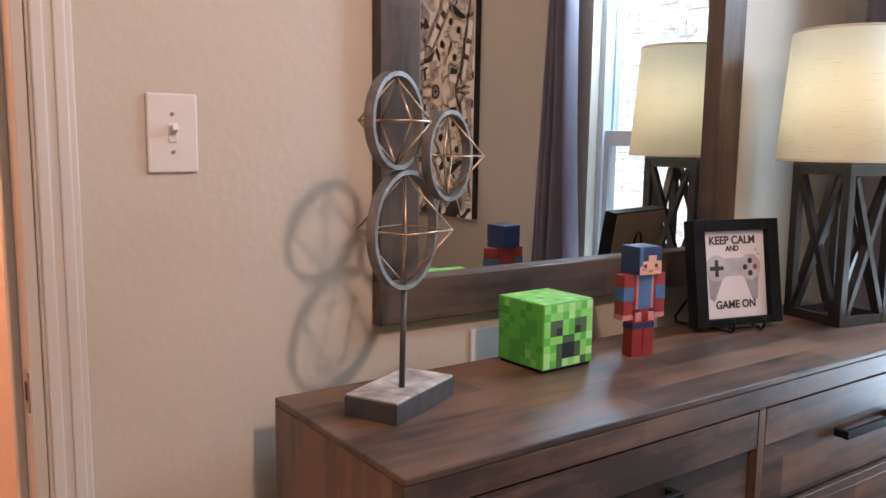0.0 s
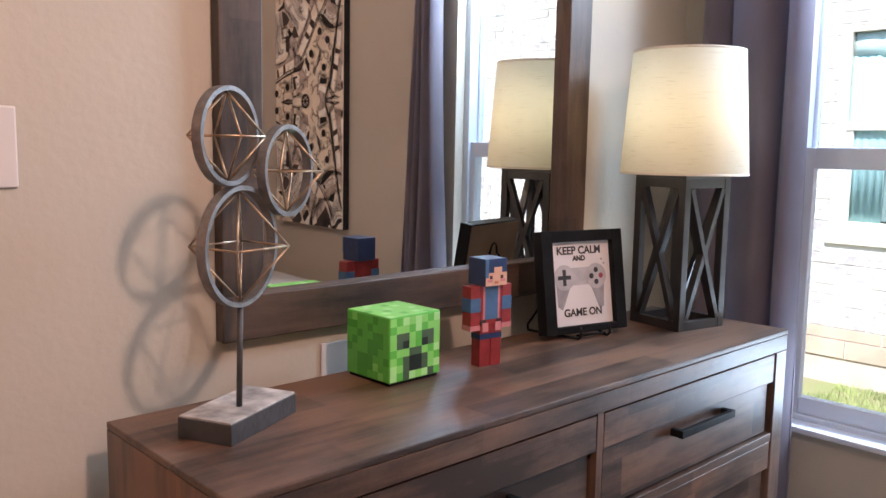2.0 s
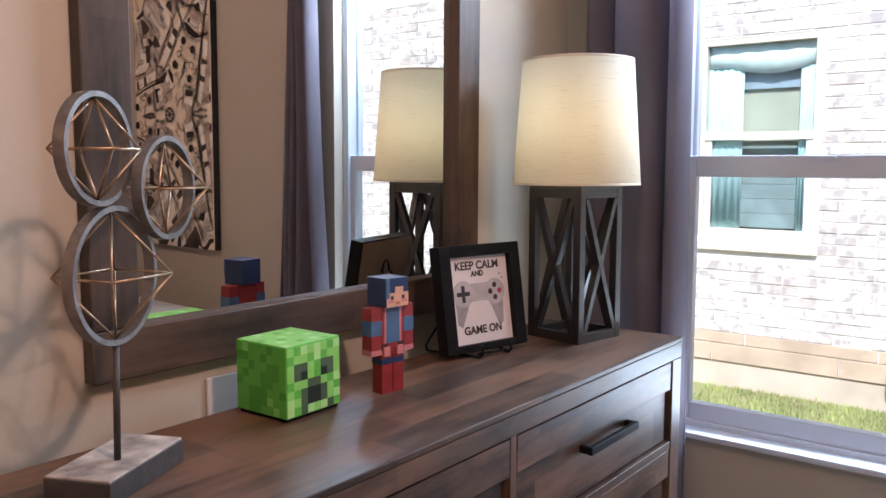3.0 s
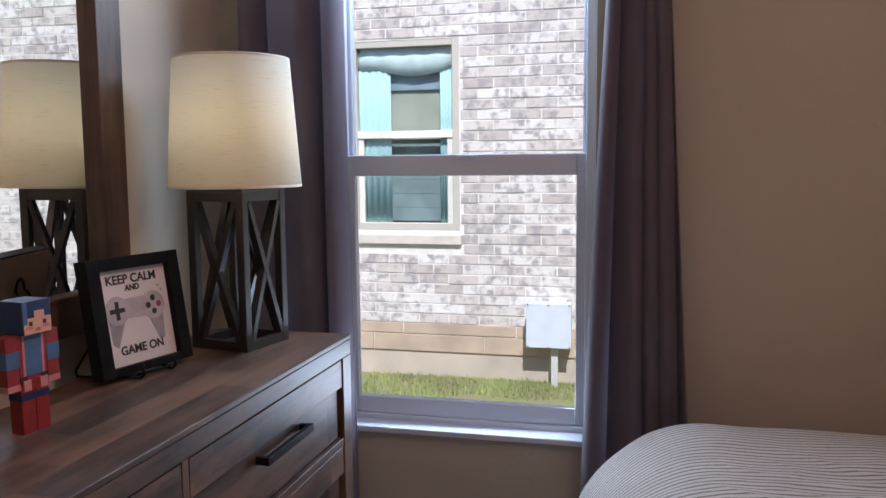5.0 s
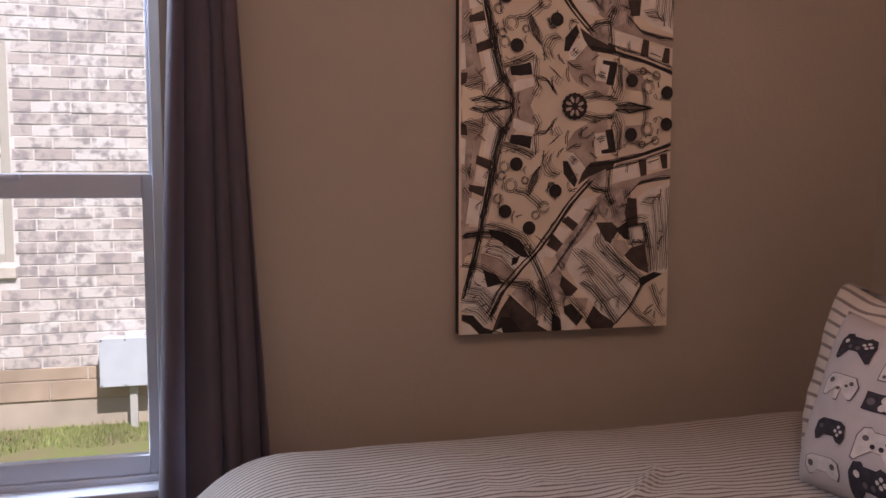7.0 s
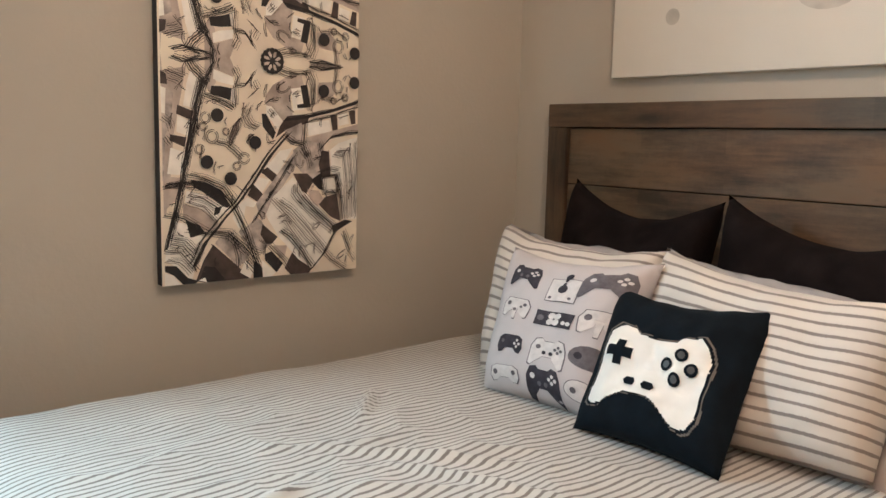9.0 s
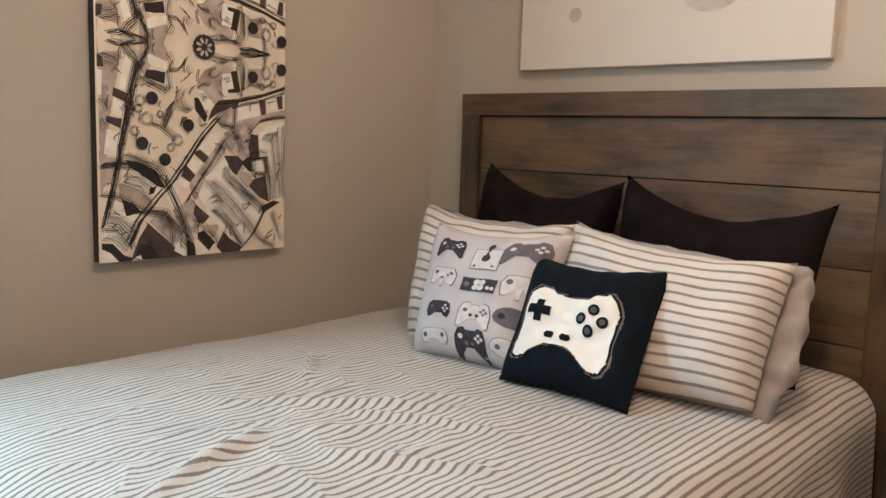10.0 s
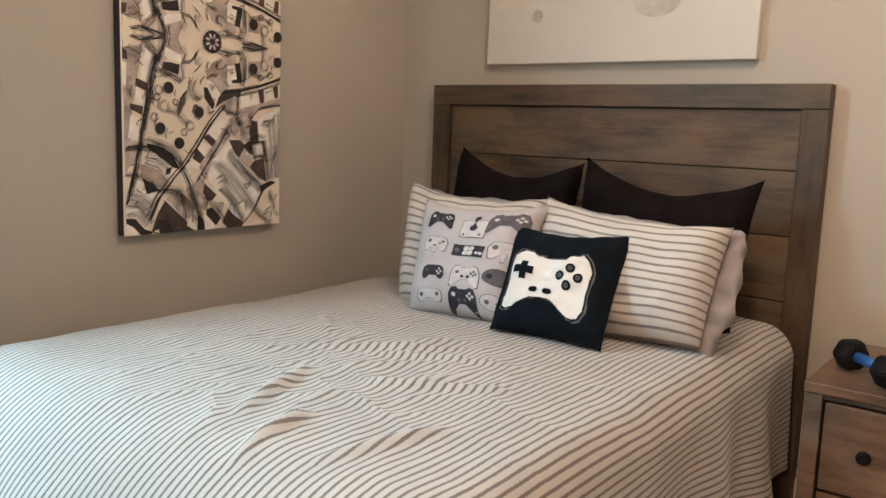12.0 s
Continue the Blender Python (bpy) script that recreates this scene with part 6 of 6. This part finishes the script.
part("sill", cube(EX - 0.035, EX + 0.05, WY0 - 0.012, WY1 + 0.03, WZ0 - 0.098, WZ0 - 0.028, 0.006), mat("sill_brick", (0.62, 0.56, 0.48), 0.9, 0.12, 8, 0.4, 60), hw, "pale brick sill")
for za, zb in ((WZ0 + 0.05, 1.385), (1.435, WZ1 - 0.045)):
    g = part("pane", cube(EX + 0.03, EX + 0.034, WY0 + 0.05, WY1 - 0.05, za, zb), GLASS, hw)
    g.visible_shadow = False
# Colours behind this glass are lightened to paint in its reflected sky haze
AQUA = mat("aqua_curtain_hazed", (0.42, 0.62, 0.64), 0.9, 0.06, 8)
for a, b in ((WY1 - 0.285, WY1 - 0.05), (WY0 + 0.05, WY0 + 0.145)):
    bm = bmesh.new()
    rows = [[bm.verts.new((EX + 0.050 + 0.004 * math.sin(k * 1.3), a + (b - a) * k / 24, z)) for k in range(25)] for z in (WZ0 + 0.02, WZ1 - 0.02)]
    for k in range(24):
        bm.faces.new((rows[0][k], rows[0][k + 1], rows[1][k + 1], rows[1][k]))
    p = part("curtain", bm, AQUA, hw, "aqua curtain lightened for glass haze", smooth=True)
    p.modifiers.new("thick", "SOLIDIFY").thickness = 0.003
part("room_back", cube(EX + 0.25, EX + 1.2, WY0 - 0.4, WY1 + 0.4, 0.0, 2.6), mat("hazed_interior", (0.30, 0.30, 0.26), 0.9, 0.2, 3), house, "room interior lightened for glass haze")
# lower sash stands proud of the upper one, with its own stiles
bm = bmesh.new()
for a in (WY0 + 0.05, WY1 - 0.09):
    box(bm, EX + 0.012, EX + 0.045, a, a + 0.04, WZ0 + 0.05, 1.385, 0.003)
part("lower_sash", bm, mat("sash_vinyl", (0.70, 0.68, 0.61), 0.5, 0.05, 8), hw)
bm = bmesh.new()
rows = []
for k in range(31):
    q = k / 30
    y = WY0 + 0.05 + q * (WY1 - WY0 - 0.10)
    dip = 0.05 * math.sin(math.pi * min(1.0, q * 1.25)) + 0.14
    rows.append([bm.verts.new((EX + 0.042 + 0.003 * math.sin(k * 0.9), y, z)) for z in (WZ1 - 0.04, WZ1 - 0.04 - dip * 0.5, WZ1 - 0.05 - dip)])
for a, b in zip(rows, rows[1:]):
    for i in (0, 1):
        bm.faces.new((a[i], b[i], b[i + 1], a[i + 1]))
# Valance and band carry the painted glass haze too
p = part("valance", bm, mat("aqua_valance_hazed", (0.60, 0.68, 0.66), 0.9, 0.12, 14), hw, "draped aqua valance lightened for glass haze", smooth=True)
p.modifiers.new("thick", "SOLIDIFY").thickness = 0.003
part("valance_band", cube(EX + 0.085, EX + 0.09, WY0 + 0.05, WY1 - 0.05, 1.72, 1.83), mat("slate_band_hazed", (0.25, 0.32, 0.38), 0.9, 0.15, 9), hw)
# Added panel hides the dark room; its olive is lightened for glass haze
part("upper_backing", cube(EX + 0.105, EX + 0.11, WY0 + 0.02, WY1 - 0.02, 1.38, WZ1 - 0.02), mat("olive_backing_hazed", (0.36, 0.37, 0.30), 0.9, 0.1, 5), hw, "olive backing panel added to cover the dark room")
bm = bmesh.new()
for k in range(6):
    box(bm, EX + 0.13, EX + 0.16, WY0 + 0.05, WY1 - 0.05, 0.80 + 0.098 * k, 0.8965 + 0.098 * k, 0.002)
# Slate tone raised for the haze reflected in the pane
part("panelling", bm, mat("slate_panel_hazed", (0.20, 0.26, 0.27), 0.8, 0.2, 6), hw)

ub = thing("utility_box", "pale grey metal utility box on a post by the wall", "utility box")
part("box", cube(EX - 0.16, EX - 0.035, -0.732, -0.444, -0.013, 0.277, 0.008), mat("galvanised_grey", (0.55, 0.60, 0.64), 0.45, 0.05, 10), ub)
part("cover", cube(EX - 0.168, EX - 0.158, -0.737, -0.439, -0.018, 0.282, 0.004), mat("cover_grey", (0.60, 0.65, 0.69), 0.45, 0.05, 10), ub)
part("top_cap", cube(EX - 0.13, EX - 0.06, -0.70, -0.585, 0.277, 0.307, 0.004), mat("cap_white", (0.75, 0.75, 0.73), 0.5), ub)
for yy in (-0.725, -0.588, -0.451):
    for zz in (-0.008, 0.272):
        part("screw", cube(EX - 0.172, EX - 0.167, yy - 0.005, yy + 0.005, zz - 0.005, zz + 0.005, 0.001), METAL, ub)
part("post", cube(EX - 0.115, EX - 0.08, -0.645, -0.600, GZ - 0.05, -0.018, 0.004), mat("post_grey", (0.55, 0.54, 0.50), 0.6, 0.1, 10), ub)

# bricks, running bond: the stretch seen through the window as pieces, the rest joined
BL_, BH_, JT = 0.205, 0.060, 0.0105
piece = bpy.data.meshes.new("brick")
pb = cube(-0.012, 0.012, -BL_ / 2, BL_ / 2, -BH_ / 2, BH_ / 2)
pb.to_mesh(piece)
pb.free()
piece.materials.append(BRICKM)
half = bpy.data.meshes.new("half_brick")
pb = cube(-0.012, 0.012, -BL_ / 4, BL_ / 4, -BH_ / 2, BH_ / 2)
pb.to_mesh(half)
pb.free()
half.materials.append(BRICKM)
rest = bmesh.new()
count = 0
z = 0.093 + BH_ / 2
row = 0
while z < 3.0:
    y = -5.8 + (row % 2) * (BL_ + JT) / 2
    while y < 4.8:
        a, b = y - BL_ / 2, y + BL_ / 2
        clash = z + BH_ / 2 > WZ0 - 0.10 and z - BH_ / 2 < WZ1 and b > WY0 - 0.01 and a < WY1 + 0.01
        out = rng.uniform(-0.003, 0.003)
        if clash:
            for lo, hi in ((a, min(b, WY0 - 0.012)), (max(a, WY1 + 0.012), b)):
                if hi - lo > 0.03 and not (z - BH_ / 2 < WZ0 and z + BH_ / 2 > WZ0 - 0.10 and hi - lo < 0.05):
                    box(rest, EX - 0.012 + out, EX + 0.012, lo, hi, z - BH_ / 2, z + BH_ / 2)
        elif -1.0 < y < 1.2 and 0.05 < z < 1.85 and count < 300:
            count += 1
            ob = new("brick", piece)
            ob.parent = wall
            ob.location = (EX + out, y, z)
        else:
            box(rest, EX - 0.012 + out, EX + 0.012, a, b, z - BH_ / 2, z + BH_ / 2)
        y += BL_ + JT
    z += BH_ + JT
    row += 1
tagged(part("brick_field", rest, BRICKM, wall), kind="stuff")
